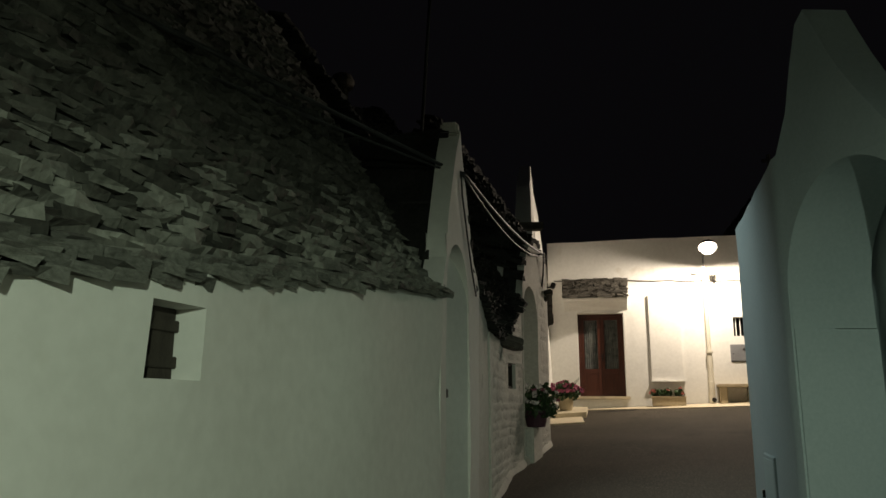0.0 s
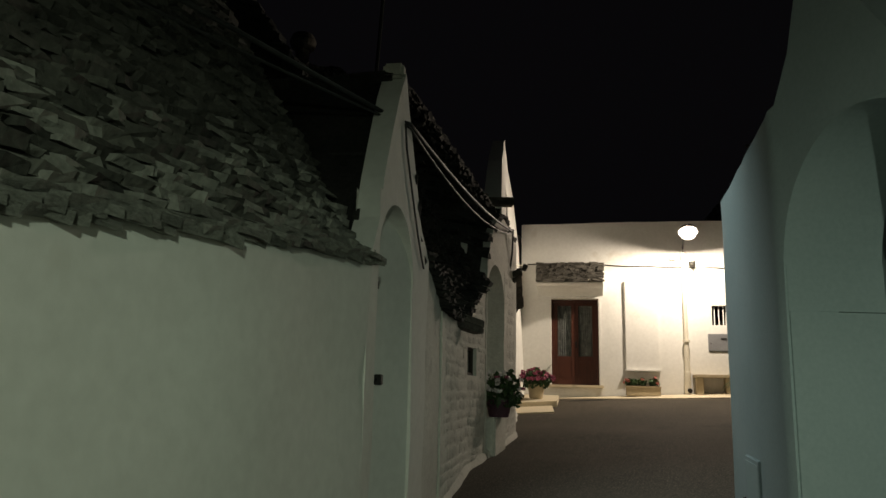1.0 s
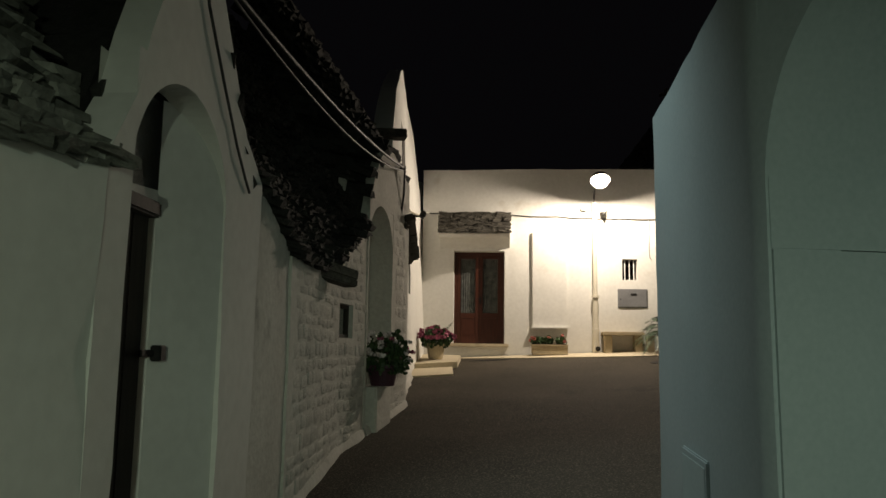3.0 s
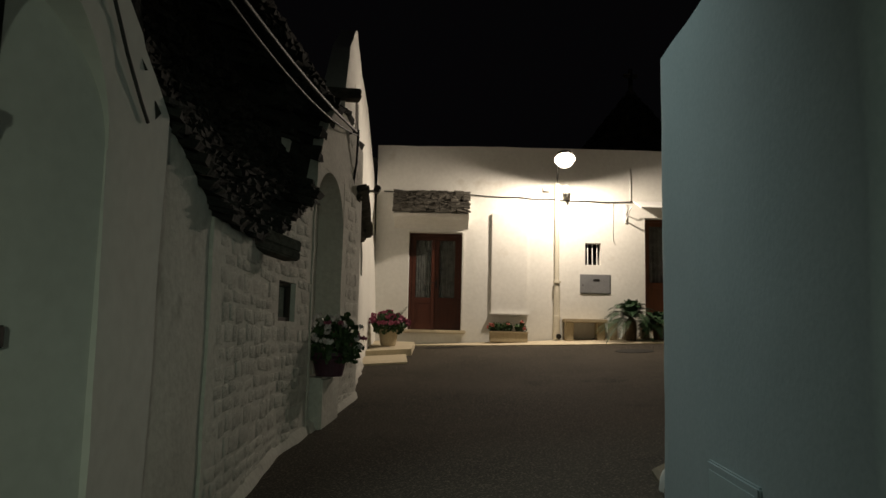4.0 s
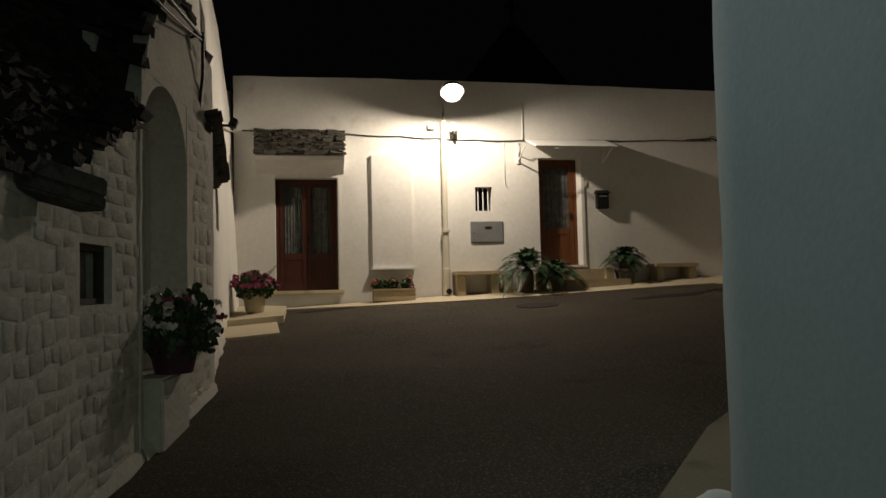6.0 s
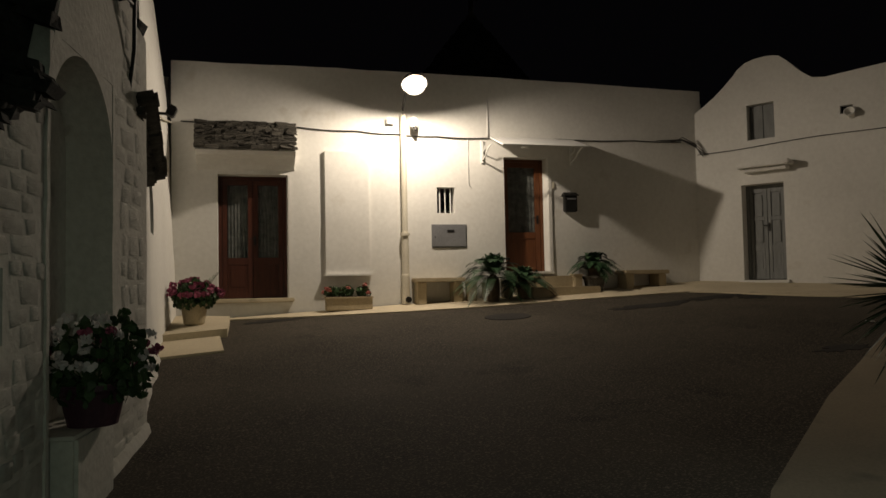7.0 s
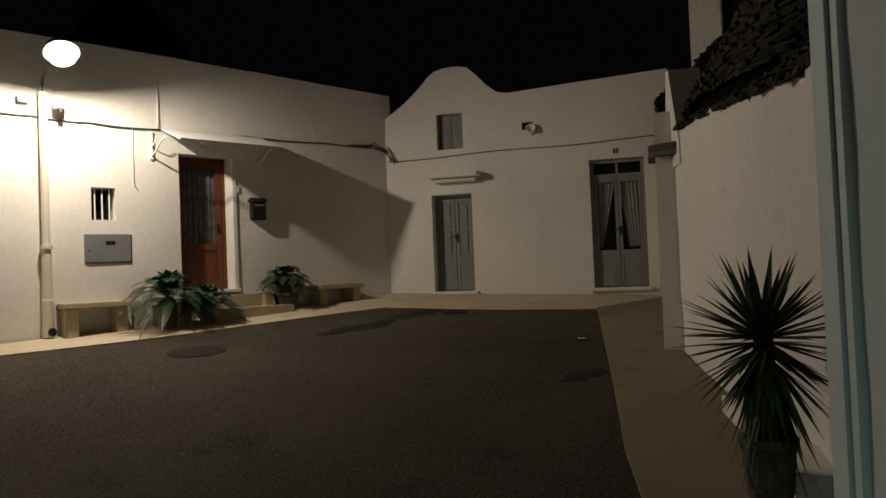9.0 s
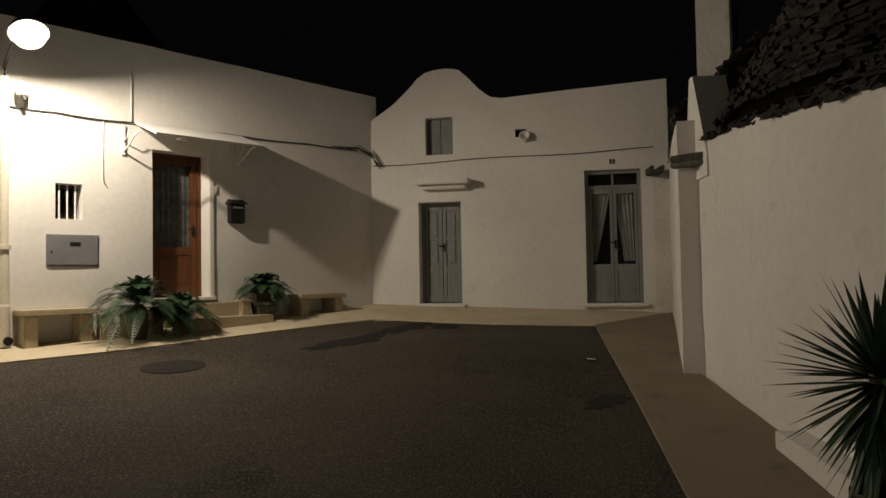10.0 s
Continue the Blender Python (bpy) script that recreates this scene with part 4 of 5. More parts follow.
def spout(name, a, b, w, h, label):
    """A hollowed stone gutter spout from a to b."""
    a, b = Vector(a), Vector(b)
    m = Matrix.Translation((a + b) / 2) @ (b - a).to_track_quat("Y", "Z").to_matrix().to_4x4()
    L = (b - a).length
    bm = boxes(((w, L, h * 0.45), m @ Matrix.Translation((0, 0, -h * 0.27))), ((w * 0.26, L, h * 0.6), m @ Matrix.Translation((-w * 0.37, 0, h * 0.2))), ((w * 0.26, L, h * 0.6), m @ Matrix.Translation((w * 0.37, 0, h * 0.2))), bevel=0.012)
    return solid(name, bm, DARK_STONE, label, "spout")


spout("stone_spout", (0.42, 9.2, 2.0), (0.84, 9.80, 1.92), 0.15, 0.15, "long dark stone gutter spout jutting from the eave")
spout("stone_spout", (1.0, 12.75, 4.12), (1.42, 12.80, 4.14), 0.2, 0.12, "dark stone spout on the shoulder of the tall gable")
spout("stone_spout", (9.42, 12.1, 3.20), (9.22, 11.52, 3.19), 0.16, 0.13, "dark stone spout above the pavement")
spout("stone_spout", (13.95, 13.95, 3.74), (13.35, 13.62, 3.72), 0.22, 0.12, "pale stone spout in the corner of the square")


def rubble(parent, line, ua, ub, z_lo, z_hi, holes, seed, size=(0.185, 0.105)):
    """Whitewashed rubble faces, each a rounded stone set in a joint."""
    rnd = random.Random(seed)
    shapes = []
    for _ in range(10):
        bm = bmesh.new()
        vs = bmesh.ops.create_cube(bm, size=1.0)["verts"]
        for v in vs:
            v.co.x += rnd.uniform(-0.09, 0.09)
            v.co.z += rnd.uniform(-0.1, 0.1)
            if v.co.y < 0:
                v.co.x *= 0.86
                v.co.z *= 0.82
        bmesh.ops.bevel(bm, geom=[e for e in bm.edges if all(v.co.y < 0 for v in e.verts)], offset=0.1, segments=1, affect="EDGES")
        shapes.append(mesh_of(bm, "wall_stone", LIME_STONE, True))
    z = z_lo(ua) - 0.1
    while z < 4.2:
        h = size[1] * rnd.uniform(0.75, 1.35)
        u = ua + rnd.uniform(-0.1, 0.05)
        while u < ub:
            w = size[0] * rnd.uniform(0.6, 1.6)
            uc, zc = u + w / 2, z + h / 2 + rnd.uniform(-0.012, 0.012)
            ok = ua + 0.03 < uc - w * 0.4 and uc + w * 0.4 < ub - 0.01 and z_lo(uc) - 0.12 < zc < z_hi(uc) - h * 0.45
            ok = ok and not any(k[0] - w * 0.5 < uc < k[1] + w * 0.5 and k[2] - h * 0.5 < zc < k[3] + h * 0.5 for k in holes)
            if ok:
                ob = new("wall_stone", rnd.choice(shapes))
                ob.parent = parent
                ob.matrix_basis = line.spot(uc, rnd.uniform(0.028, 0.034), zc) @ Matrix.Rotation(radians(rnd.uniform(-4, 4)), 4, "Y") @ Matrix.Diagonal((w * rnd.uniform(0.92, 1.06), 0.075, h * rnd.uniform(0.9, 1.08), 1))
            u += w
        z += h


rubble(bpy.data.objects["wall_west_stone"], LD, 0.02, LD.length, lambda u: ground(*LD.at(u)), lambda u: top_ld(u), [NICHE], 41)
rubble(bpy.data.objects["wall_west_arch"], LE, ARCH2[1], LE.length, lambda u: ground(*LE.at(u)), lambda u: min(top_le(u), 3.9), [], 42, (0.24, 0.15))


def hood():
    """The weathered stone drip hood beside the tall gable's door."""
    root = thing("stone_hood", (*LF.at(0.9, 0), 2.9), "weathered dark stone drip hood on the wall", "hood")
    rnd = random.Random(43)
    for k in range(6):
        u = 0.05 + 0.32 * k
        m = LF.spot(u + 0.15, -0.06 + 0.04 * rnd.random(), 3.02 - 0.045 * k * k * 0.22) @ Matrix.Rotation(radians(rnd.uniform(-8, 8) + 4 * k), 4, "Y") @ Matrix.Rotation(radians(-14), 4, "X")
        part("hood_stone", boxes(((0.34, 0.25, 0.07 + 0.03 * rnd.random()), m), ((0.28, 0.14, 0.08), m @ Matrix.Translation((0, 0.06, -0.08))), bevel=0.025), DARK_STONE, root)


hood()


def cable_bracket():
    root = thing("cable_bracket", (1.25, 12.45, 3.5), "black iron cable bracket arched out from the wall", "bracket")
    bm = bmesh.new()
    arc = [(1.12 + 0.28 * math.sin(a) , 12.40 + 0.1 * a / 3, 3.50 + 0.12 * math.sin(a * 0.9)) for a in [k * 0.16 for k in range(11)]]
    tube(bm, arc, 0.014)
    part("hoop", bm, IRON, root)
    part("strut", tube(bmesh.new(), [arc[-1], (1.40, 12.62, 3.3), (1.36, 12.72, 2.95)], 0.014), IRON, root)


cable_bracket()


def spotlight():
    m = LF.spot(3.1, -0.18, 3.62)
    root = thing("wall_floodlight", tuple(m.translation), "small unlit wall floodlight on a bracket", "floodlight")
    part("housing", boxes(((0.16, 0.09, 0.12), m @ Matrix.Rotation(radians(25), 4, "X")), bevel=0.012), IRON, root)
    part("lens", boxes(((0.13, 0.01, 0.09), m @ Matrix.Rotation(radians(25), 4, "X") @ Matrix.Translation((0, -0.05, 0))), bevel=0.002), GLASS, root)
    part("bracket", boxes(((0.03, 0.2, 0.03), m @ Matrix.Translation((0, 0.1, -0.03))), bevel=0.004), IRON, root)


spotlight()


def cable(name, pts, r, label, mat=RUBBER):
    return solid(name, tube(bmesh.new(), pts, r, 8), mat, label, "cable", smooth=True)


GA = Vector((0.16, 6.50, 3.09))
GI = Vector((0.25, 6.62, 3.10))
cable("overhead_cable", sag((-4.16, -1.60, 3.07), GA, 0.06, 24), 0.015, "thick overhead cable strung to the pointed gable")
cable("overhead_cable", sag((-4.35, -1.60, 3.0), GA + Vector((0, 0, -0.02)), 0.16, 24), 0.009, "thin overhead wire strung to the pointed gable")
cable("overhead_cable", [GA, GI] + sag(GI, (1.40, 12.55, 3.62), 0.1, 20)[1:], 0.015, "thick cable strung between gable and bracket")
cable("overhead_cable", [GA, GI + Vector((0, 0, -0.03))] + sag(GI + Vector((0, 0, -0.03)), (1.40, 12.52, 3.58), 0.2, 20)[1:], 0.009, "thin wire strung between gable and bracket")
run = [(0.74, 3.06), (0.80, 2.90), (1.04, 2.62), (1.28, 2.36), (1.44, 2.22), (1.52, 2.16)]
cable("wall_cable", [(*LB.at(u, -0.016), z) for u, z in run], 0.008, "cable clipped down the slope of the pointed gable")
p0 = [LF.at(0.3, -0.0), LF.at(2.0, 0.08), LF.at(4.0, 0.09), LF.at(6.0, 0.10), LF.at(7.3, 0.10)]
cable("wall_cable", [(p.x, p.y, z) for p, z in zip(p0, (3.55, 3.65, 3.85, 4.15, 4.38))], 0.016, "cable clipped along the tall whitewashed wall", PIPE)

# ---------------- the square: paving, steps and road marks ----------------
def pave(name, outline, lift, mat, label, thick=0.2, cat="pavement"):
    return solid(name, patch_on_ground(outline, lift, thick), mat, label, cat, "structure")


pave("pavement_north", [(2.3, 19.95), (2.95, 19.62), (3.57, 19.35), (4.25, 18.97), (5.6, 18.4), (6.6, 18.06), (7.13, 17.92), (8.8, 17.58), (9.97, 17.3), (10.45, 17.15), (10.68, 16.75), (10.85, 16.18), (11.19, 15.36), (11.9, 14.15), (13.9, 13.7), (11.9, 18.38)],
     0.02, CONCRETE, "narrow cream painted concrete apron along the house fronts", 0.15)
pave("pavement_south", [(11.9, 14.128), (8.04, 12.04), (6.15, 11.04), (4.32, 9.93), (3.35, 9.1), (3.2, 8.55), (5.0, 9.45), (6.2, 9.8), (9.45, 11.9), (9.8, 12.2), (13.9, 13.62)],
     0.03, PAVING, "worn concrete pavement along the bulging wall", 0.15)
pave("step_low", [(1.72, 16.45), (2.5, 16.45), (2.62, 17.75), (1.82, 17.75)], 0.03, CONCRETE, "low cream painted step at the foot of the tall wall", 0.3, "step")
pave("step_high", [(1.83, 17.75), (2.72, 17.75), (2.96, 19.2), (2.28, 19.97), (2.15, 19.9)], 0.12, CONCRETE, "cream painted landing beside the red-brown door", 0.4, "step")


def disc_on_ground(name, x, y, r, lift, mat, label, cat, squash=1.0, wob=0.0, seed=0):
    bm = bmesh.new()
    n = 40
    ring = []
    for k in range(n):
        a = 2 * math.pi * k / n
        rr = r * (1 + wob * noise.noise((math.cos(a) * 2 + seed, math.sin(a) * 2, seed)))
        ring.append((x + rr * math.cos(a), y + rr * math.sin(a) * squash))
    top = [bm.verts.new((px, py, ground(px, py) + lift)) for px, py in ring]
    low = [bm.verts.new((px, py, ground(px, py) - 0.03)) for px, py in ring]
    bm.faces.new(top)
    for k in range(n):
        bm.faces.new((top[k], low[k], low[(k + 1) % n], top[(k + 1) % n]))
    return solid(name, bm, mat, label, cat, "structure")


disc_on_ground("manhole_cover", 6.59, 16.73, 0.34, 0.008, PATCH, "round dark iron manhole cover in the asphalt", "manhole cover")
disc_on_ground("asphalt_patch", 8.85, 16.22, 0.75, 0.004, PATCH, "dark irregular asphalt repair", "road patch", 0.3, 0.8, 3)
disc_on_ground("asphalt_patch", 10.2, 16.3, 0.5, 0.004, PATCH, "dark irregular asphalt repair", "road patch", 0.4, 0.8, 8)
disc_on_ground("asphalt_patch", 10.62, 15.9, 0.22, 0.006, PATCH, "dark irregular asphalt repair", "road patch", 0.9, 0.6, 5)
disc_on_ground("asphalt_patch", 3.62, 19.0, 0.5, 0.004, PATCH, "dark irregular asphalt repair", "road patch", 0.3, 0.5, 6)
disc_on_ground("asphalt_patch", 7.95, 12.3, 0.28, 0.004, PATCH, "dark irregular asphalt repair", "road patch", 0.5, 0.9, 12)
solid("paper_scrap", box(bmesh.new(), (0.12, 0.09, 0.012), pose(9.55, 13.15, ground(9.55, 13.15) + 0.02, 5, 4, 30)), WHITE_METAL, "crumpled white paper scrap on the asphalt", "litter")


def wall_foot(name, line, ua, ub, label):
    """The flared lime skirting where a wall meets the street."""
    bm = bmesh.new()
    n = max(3, round((ub - ua) / 0.18))
    rows = []
    for k in range(n + 1):
        u = ua + (ub - ua) * k / n
        w = 0.05 + 0.04 * noise.noise((u * 2.1, 4.0, 0))
        p, q = line.at(u, 0.05), line.at(u, -w)
        rows.append((bm.verts.new((p.x, p.y, ground(p.x, p.y) + 0.13 + 0.05 * noise.noise((u * 3, 0, 1)))), bm.verts.new((*line.at(u, -w * 0.45), ground(q.x, q.y) + 0.06)), bm.verts.new((q.x, q.y, ground(q.x, q.y) - 0.03))))
    for a, b in zip(rows, rows[1:]):
        for k in (0, 1):
            bm.faces.new((a[k], b[k], b[k + 1], a[k + 1]))
    return solid(name, bm, LIME_OLD, label, "skirting", "structure", smooth=True)


wall_foot("skirting_lane", LD, 0.0, LD.length, "flared whitewashed foot of the stone wall")
wall_foot("skirting_lane", LE, 0.0, LE.length, "flared whitewashed foot of the arched wall")
wall_foot("skirting_lane", LF, 0.2, 3.6, "flared whitewashed foot of the tall wall")
wall_foot("skirting_lane", LC, 0.0, LC.length, "flared whitewashed foot of the lane wall")
wall_foot("skirting_lane", LB, 1.25, LB.length, "flared whitewashed foot of the gable")


# ---------------- things on the far house ----------------
def tile_canopy():
    ua, ub = x1(2.55), x1(4.12)
    root = thing("door_canopy", (*W1.at((ua + ub) / 2, -0.2), 4.0), "small stone-slab canopy on a plastered cove over the door", "canopy")
    bm = bmesh.new()
    n = 10
    prof = [(0.0, 4.42), (-0.42, 3.92), (-0.46, 3.86), (-0.4, 3.80), (-0.24, 3.76), (-0.09, 3.68), (0.0, 3.6)]
    rows = []
    for k in range(n + 1):
        u = ua + (ub - ua) * k / n
        rows.append([bm.verts.new((*W1.at(u, d), z)) for d, z in prof])
    for a, b in zip(rows, rows[1:]):
        for k in range(len(prof) - 1):
            bm.faces.new((a[k], b[k], b[k + 1], a[k + 1]))
    bm.faces.new(rows[0])
    bm.faces.new(rows[-1][::-1])
    part("cove", bm, LIME, root)
    rnd = random.Random(51)
    vari = [mesh_of_stone("canopy_stone", slab_shape(rnd, 1, 1, 1), DARK_STONE) for _ in range(6)]
    for c in range(11):
        f = c / 10.5
        u = ua - 0.02
        while u < ub - 0.05:
            w = min(rnd.uniform(0.07, 0.22), ub + 0.03 - u)
            m = W1.spot(u + w / 2, -0.45 + 0.42 * f + rnd.uniform(-0.03, 0.02), 3.92 + 0.50 * f) @ Matrix.Rotation(radians(20 + rnd.uniform(-10, 10)), 4, "X") @ Matrix.Rotation(radians(rnd.uniform(-6, 6)), 4, "Y") @ Matrix.Rotation(radians(rnd.uniform(-10, 10)), 4, "Z")
            ob = new("canopy_stone", rnd.choice(vari))
            ob.parent = root
            ob.matrix_basis = root.matrix_basis.inverted() @ m @ Matrix.Diagonal((w, 0.17, 0.045 * rnd.uniform(0.8, 1.2), 1))
            u += w


tile_canopy()


def blind_panel():
    ua, ub = x1(4.63), x1(5.38)
    bm = slab_between(W1, ua, ub, -0.055, 0.05, lambda u: 1.80, lambda u: 3.96, 3)
    root = solid("blind_panel", bm, LIME, "slightly raised whitewashed blind door panel", "wall panel", "structure")
    part("ledge", boxes(((ub - ua + 0.06, 0.12, 0.05), W1.spot((ua + ub) / 2, -0.06, 1.80)), bevel=0.012), LIME, root)


blind_panel()


def barred_window():
    u0, u1, z0, z1 = SMALLWIN
    root = thing("window_5", (*W1.at((u0 + u1) / 2, 0.1), z0), "small dark window behind white iron bars", "window", kind="structure")
    w, h = u1 - u0, z1 - z0
    for k in range(3):
        u = u0 + w * (0.2 + 0.3 * k)
        p = W1.at(u, 0.07)
        part("bar", rod(bmesh.new(), (p.x, p.y, z0), (p.x, p.y, z1), 0.011), WHITE_METAL, root)
    part("window_frame", boxes(((0.04, 0.05, h), W1.spot(u0 + 0.02, 0.22, z0 + h / 2)), ((0.04, 0.05, h), W1.spot(u1 - 0.02, 0.22, z0 + h / 2)), ((w, 0.05, 0.04), W1.spot((u0 + u1) / 2, 0.22, z0 + 0.02)), ((w, 0.05, 0.04), W1.spot((u0 + u1) / 2, 0.22, z1 - 0.02)), bevel=0.004), DARK_WOOD, root)
    part("pane", boxes(((w - 0.07, 0.006, h - 0.07), W1.spot((u0 + u1) / 2, 0.225, z0 + h / 2))), GLASS, root)
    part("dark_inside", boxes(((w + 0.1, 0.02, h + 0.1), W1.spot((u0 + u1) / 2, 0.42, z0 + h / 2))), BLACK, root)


barred_window()


def meter_box():
    ua, ub, z0, z1 = x1(6.50), x1(7.15), 2.265, 2.685
    m = W1.spot((ua + ub) / 2, 0.012, (z0 + z1) / 2)
    root = thing("meter_box", tuple(m.translation), "flush grey metal meter box set in the wall", "meter box")
    part("frame", boxes(((ub - ua, 0.05, z1 - z0), m), bevel=0.006), STEEL, root)
    part("cover", boxes(((ub - ua - 0.04, 0.02, z1 - z0 - 0.04), m @ Matrix.Translation((0, -0.028, 0))), bevel=0.005), STEEL, root)
    part("plate", boxes(((0.13, 0.006, 0.02), m @ Matrix.Translation((0.02, -0.042, 0.1))), ((0.13, 0.006, 0.012), m @ Matrix.Translation((0.02, -0.042, 0.075)))), IRON, root)
    part("keyhole", boxes(((0.014, 0.008, 0.03), m @ Matrix.Translation((-0.27, -0.042, -0.02)))), IRON, root)


meter_box()


def glass_canopy():
    """A thin slab canopy on two brackets over the orange-brown door."""
    ua, ub = x1(7.42), x1(9.26)
    root = thing("door_canopy", (*W1.at((ua + ub) / 2, -0.3), 4.2), "thin pale slab canopy on white iron brackets over the door", "canopy")
    us = x1(7.62)
    m = W1.spot((us + ub) / 2, -0.355, 4.165) @ Matrix.Rotation(radians(20), 4, "X")
    part("slab", boxes(((ub - us, 0.76, 0.028), m), bevel=0.006), WHITE_METAL, root)
    for u in (ua + 0.05, ub - 0.05):
        a, b = W1.at(u, -0.02), W1.at(u, -0.58)
        bm = bmesh.new()
        box(bm, (0.05, 0.03, 0.42), W1.spot(u, -0.015, 4.02), 0.005)
        tube(bm, [(a.x, a.y, 3.86), (*W1.at(u, -0.2), 3.92), (*W1.at(u, -0.38), 4.03), (b.x, b.y, 4.07)], 0.013)
        tube(bm, [(*W1.at(u, -0.03), 4.0), (*W1.at(u, -0.16), 4.05), (*W1.at(u, -0.2), 4.14)], 0.009)
        part("bracket", bm, WHITE_METAL, root)
    part("ceiling_fitting", lathe(bmesh.new(), [(0.09, 0.0), (0.09, 0.03), (0.05, 0.06)], Matrix.Translation((*W1.at(x1(8.3), -0.05), 4.1)), 16), WHITE_METAL, root)


glass_canopy()


def mailbox():
    m = W1.spot(x1(9.14), -0.075, 3.07)
    root = thing("mailbox", tuple(m.translation), "black metal mailbox with a peaked lid on the wall", "mailbox")
    part("body", boxes(((0.24, 0.13, 0.30), m), bevel=0.012), IRON, root)
    bm = bmesh.new()
    pts = [(-0.15, -0.1, 0.15), (0.15, -0.1, 0.15), (0.15, 0.075, 0.15), (-0.15, 0.075, 0.15), (-0.13, 0.02, 0.22), (0.13, 0.02, 0.22)]
    v = [bm.verts.new(m @ Vector(p)) for p in pts]
    for f in ((0, 1, 2, 3), (0, 1, 5, 4), (3, 2, 5, 4), (0, 3, 4), (1, 2, 5)):
        bm.faces.new([v[k] for k in f])
    part("lid", bm, IRON, root)
    part("flap", boxes(((0.17, 0.012, 0.035), m @ Matrix.Translation((0, -0.07, 0.09))), bevel=0.003), STEEL, root)


mailbox()
solid("doorbell", boxes(((0.06, 0.02, 0.12), W1.spot(x1(8.83), -0.01, 3.42)), ((0.025, 0.012, 0.025), W1.spot(x1(8.83), -0.024, 3.40)), bevel=0.006), PIPE, "small cream doorbell plate beside the door", "doorbell")


def wall_runs():
    zs = (4.40, 4.36, 4.33, 4.30, 4.28, 4.28, 4.30, 4.32, 4.34)
    xs = (2.3, 4.2, 5.2, 5.9, 6.6, 7.6, 9.0, 10.5, 11.8)
    pts = []
    for k in range(len(xs) - 1):
        for j in range(5):
            f = j / 5
            z = zs[k] + (zs[k + 1] - zs[k]) * f - 0.02 * math.sin(f * math.pi)
            p = W1.at(x1(xs[k] + (xs[k + 1] - xs[k]) * f), -0.02)
            pts.append((p.x, p.y, z))
    cable("wall_cable", pts, 0.011, "grey cable clipped along the far house front")
    pts = []
    for k in range(22):
        u = 0.05 + 4.9 * k / 21
        p = W2.at(u, -0.02)
        pts.append((p.x, p.y, 4.07 + 0.055 * u * 0.3 - 0.015 * math.sin(u * 2.2)))
    cable("wall_cable", pts, 0.007, "thin cable clipped across the gabled house front")
    q = W1.at(x1(7.2), -0.012)
    cable("wall_conduit", [(q.x, q.y, 4.27), (q.x, q.y, 3.42), (q.x + 0.03, q.y - 0.02, 3.38)], 0.007, "thin white conduit hanging from the cable", WHITE_METAL)
    q = W1.at(x1(7.58), -0.012)
    cable("wall_conduit", [(q.x, q.y, 5.0), (q.x, q.y, 4.3)], 0.012, "short white conduit above the cable", WHITE_METAL)
    m = W1.spot(x1(5.78), -0.05, 4.52)
    solid("junction_box", boxes(((0.14, 0.08, 0.1), m), bevel=0.01), WHITE_METAL, "small white junction box beside the lamp pole", "junction box")
    m = W1.spot(x1(6.18), -0.16, 4.47)
    root = thing("lamp_control_box", tuple(m.translation), "rounded white control housing by the lamp pole", "control box")
    part("housing", lathe(bmesh.new(), [(0.045, -0.07), (0.07, -0.06), (0.075, 0.06), (0.04, 0.10)], m, 18), WHITE_METAL, root)
    part("plug", rod(bmesh.new(), m @ Vector((0, -0.02, -0.07)), m @ Vector((0.02, -0.05, -0.13)), 0.035, 0.025), IRON, root)
    rnd = random.Random(61)
    root = thing("cable_bundle", (11.75, 18.3, 4.25), "tangle of old cables in the corner of the walls", "cable")
    for k in range(5):
        a = W1.at(x1(11.0 + 0.1 * k), -0.03)
        b = W2.at(0.12 + 0.03 * k, -0.05)
        part("strand", tube(bmesh.new(), [(a.x, a.y, 4.33), (11.5, 18.35, 4.36 + rnd.uniform(-0.06, 0.05)), (11.75, 18.28, 4.25 + rnd.uniform(-0.06, 0.06)), (b.x, b.y, 4.05 + rnd.uniform(-0.1, 0.05))], 0.009), RUBBER, root)


wall_runs()


def stone_bench(x_a, x_b, top, label, depth=0.36):
    ua, ub = x1(x_a), x1(x_b)
    mid = (ua + ub) / 2
    p = W1.at(mid, -depth / 2)
    g = ground(p.x, p.y)
    root = thing("stone_bench", (p.x, p.y, g), label, "bench", "benches along the house front")
    part("seat", boxes(((ub - ua, depth + 0.06, 0.075), W1.spot(mid, -depth / 2 - 0.01, top - 0.037)), bevel=0.014), SANDSTONE, root)
    for u in (ua + 0.12, ub - 0.12):
        part("support", boxes(((0.16, depth - 0.04, top - 0.075 - g + 0.05), W1.spot(u, -depth / 2, (top - 0.075 + g - 0.05) / 2)), bevel=0.012), SANDSTONE, root)
    return root


stone_bench(6.12, 7.0, 1.72, "sandstone slab bench on two stone blocks by the wall")
stone_bench(10.05, 10.95, 1.80, "low sandstone slab bench in the shaded corner", 0.4)
for xx, hh in ((7.12, 0.34), (7.42, 0.3), (7.78, 0.32), (9.12, 0.34)):
    p = W1.at(x1(xx), -0.3)
    g = ground(p.x, p.y)
    solid("stone_block", boxes(((0.16, 0.2, hh), W1.spot(x1(xx), -0.3, g + hh / 2)), ((0.19, 0.23, 0.04), W1.spot(x1(xx), -0.3, g + hh)), bevel=0.015), SANDSTONE, "small upright sandstone block on the apron", "stone block", group="stone blocks by the steps")


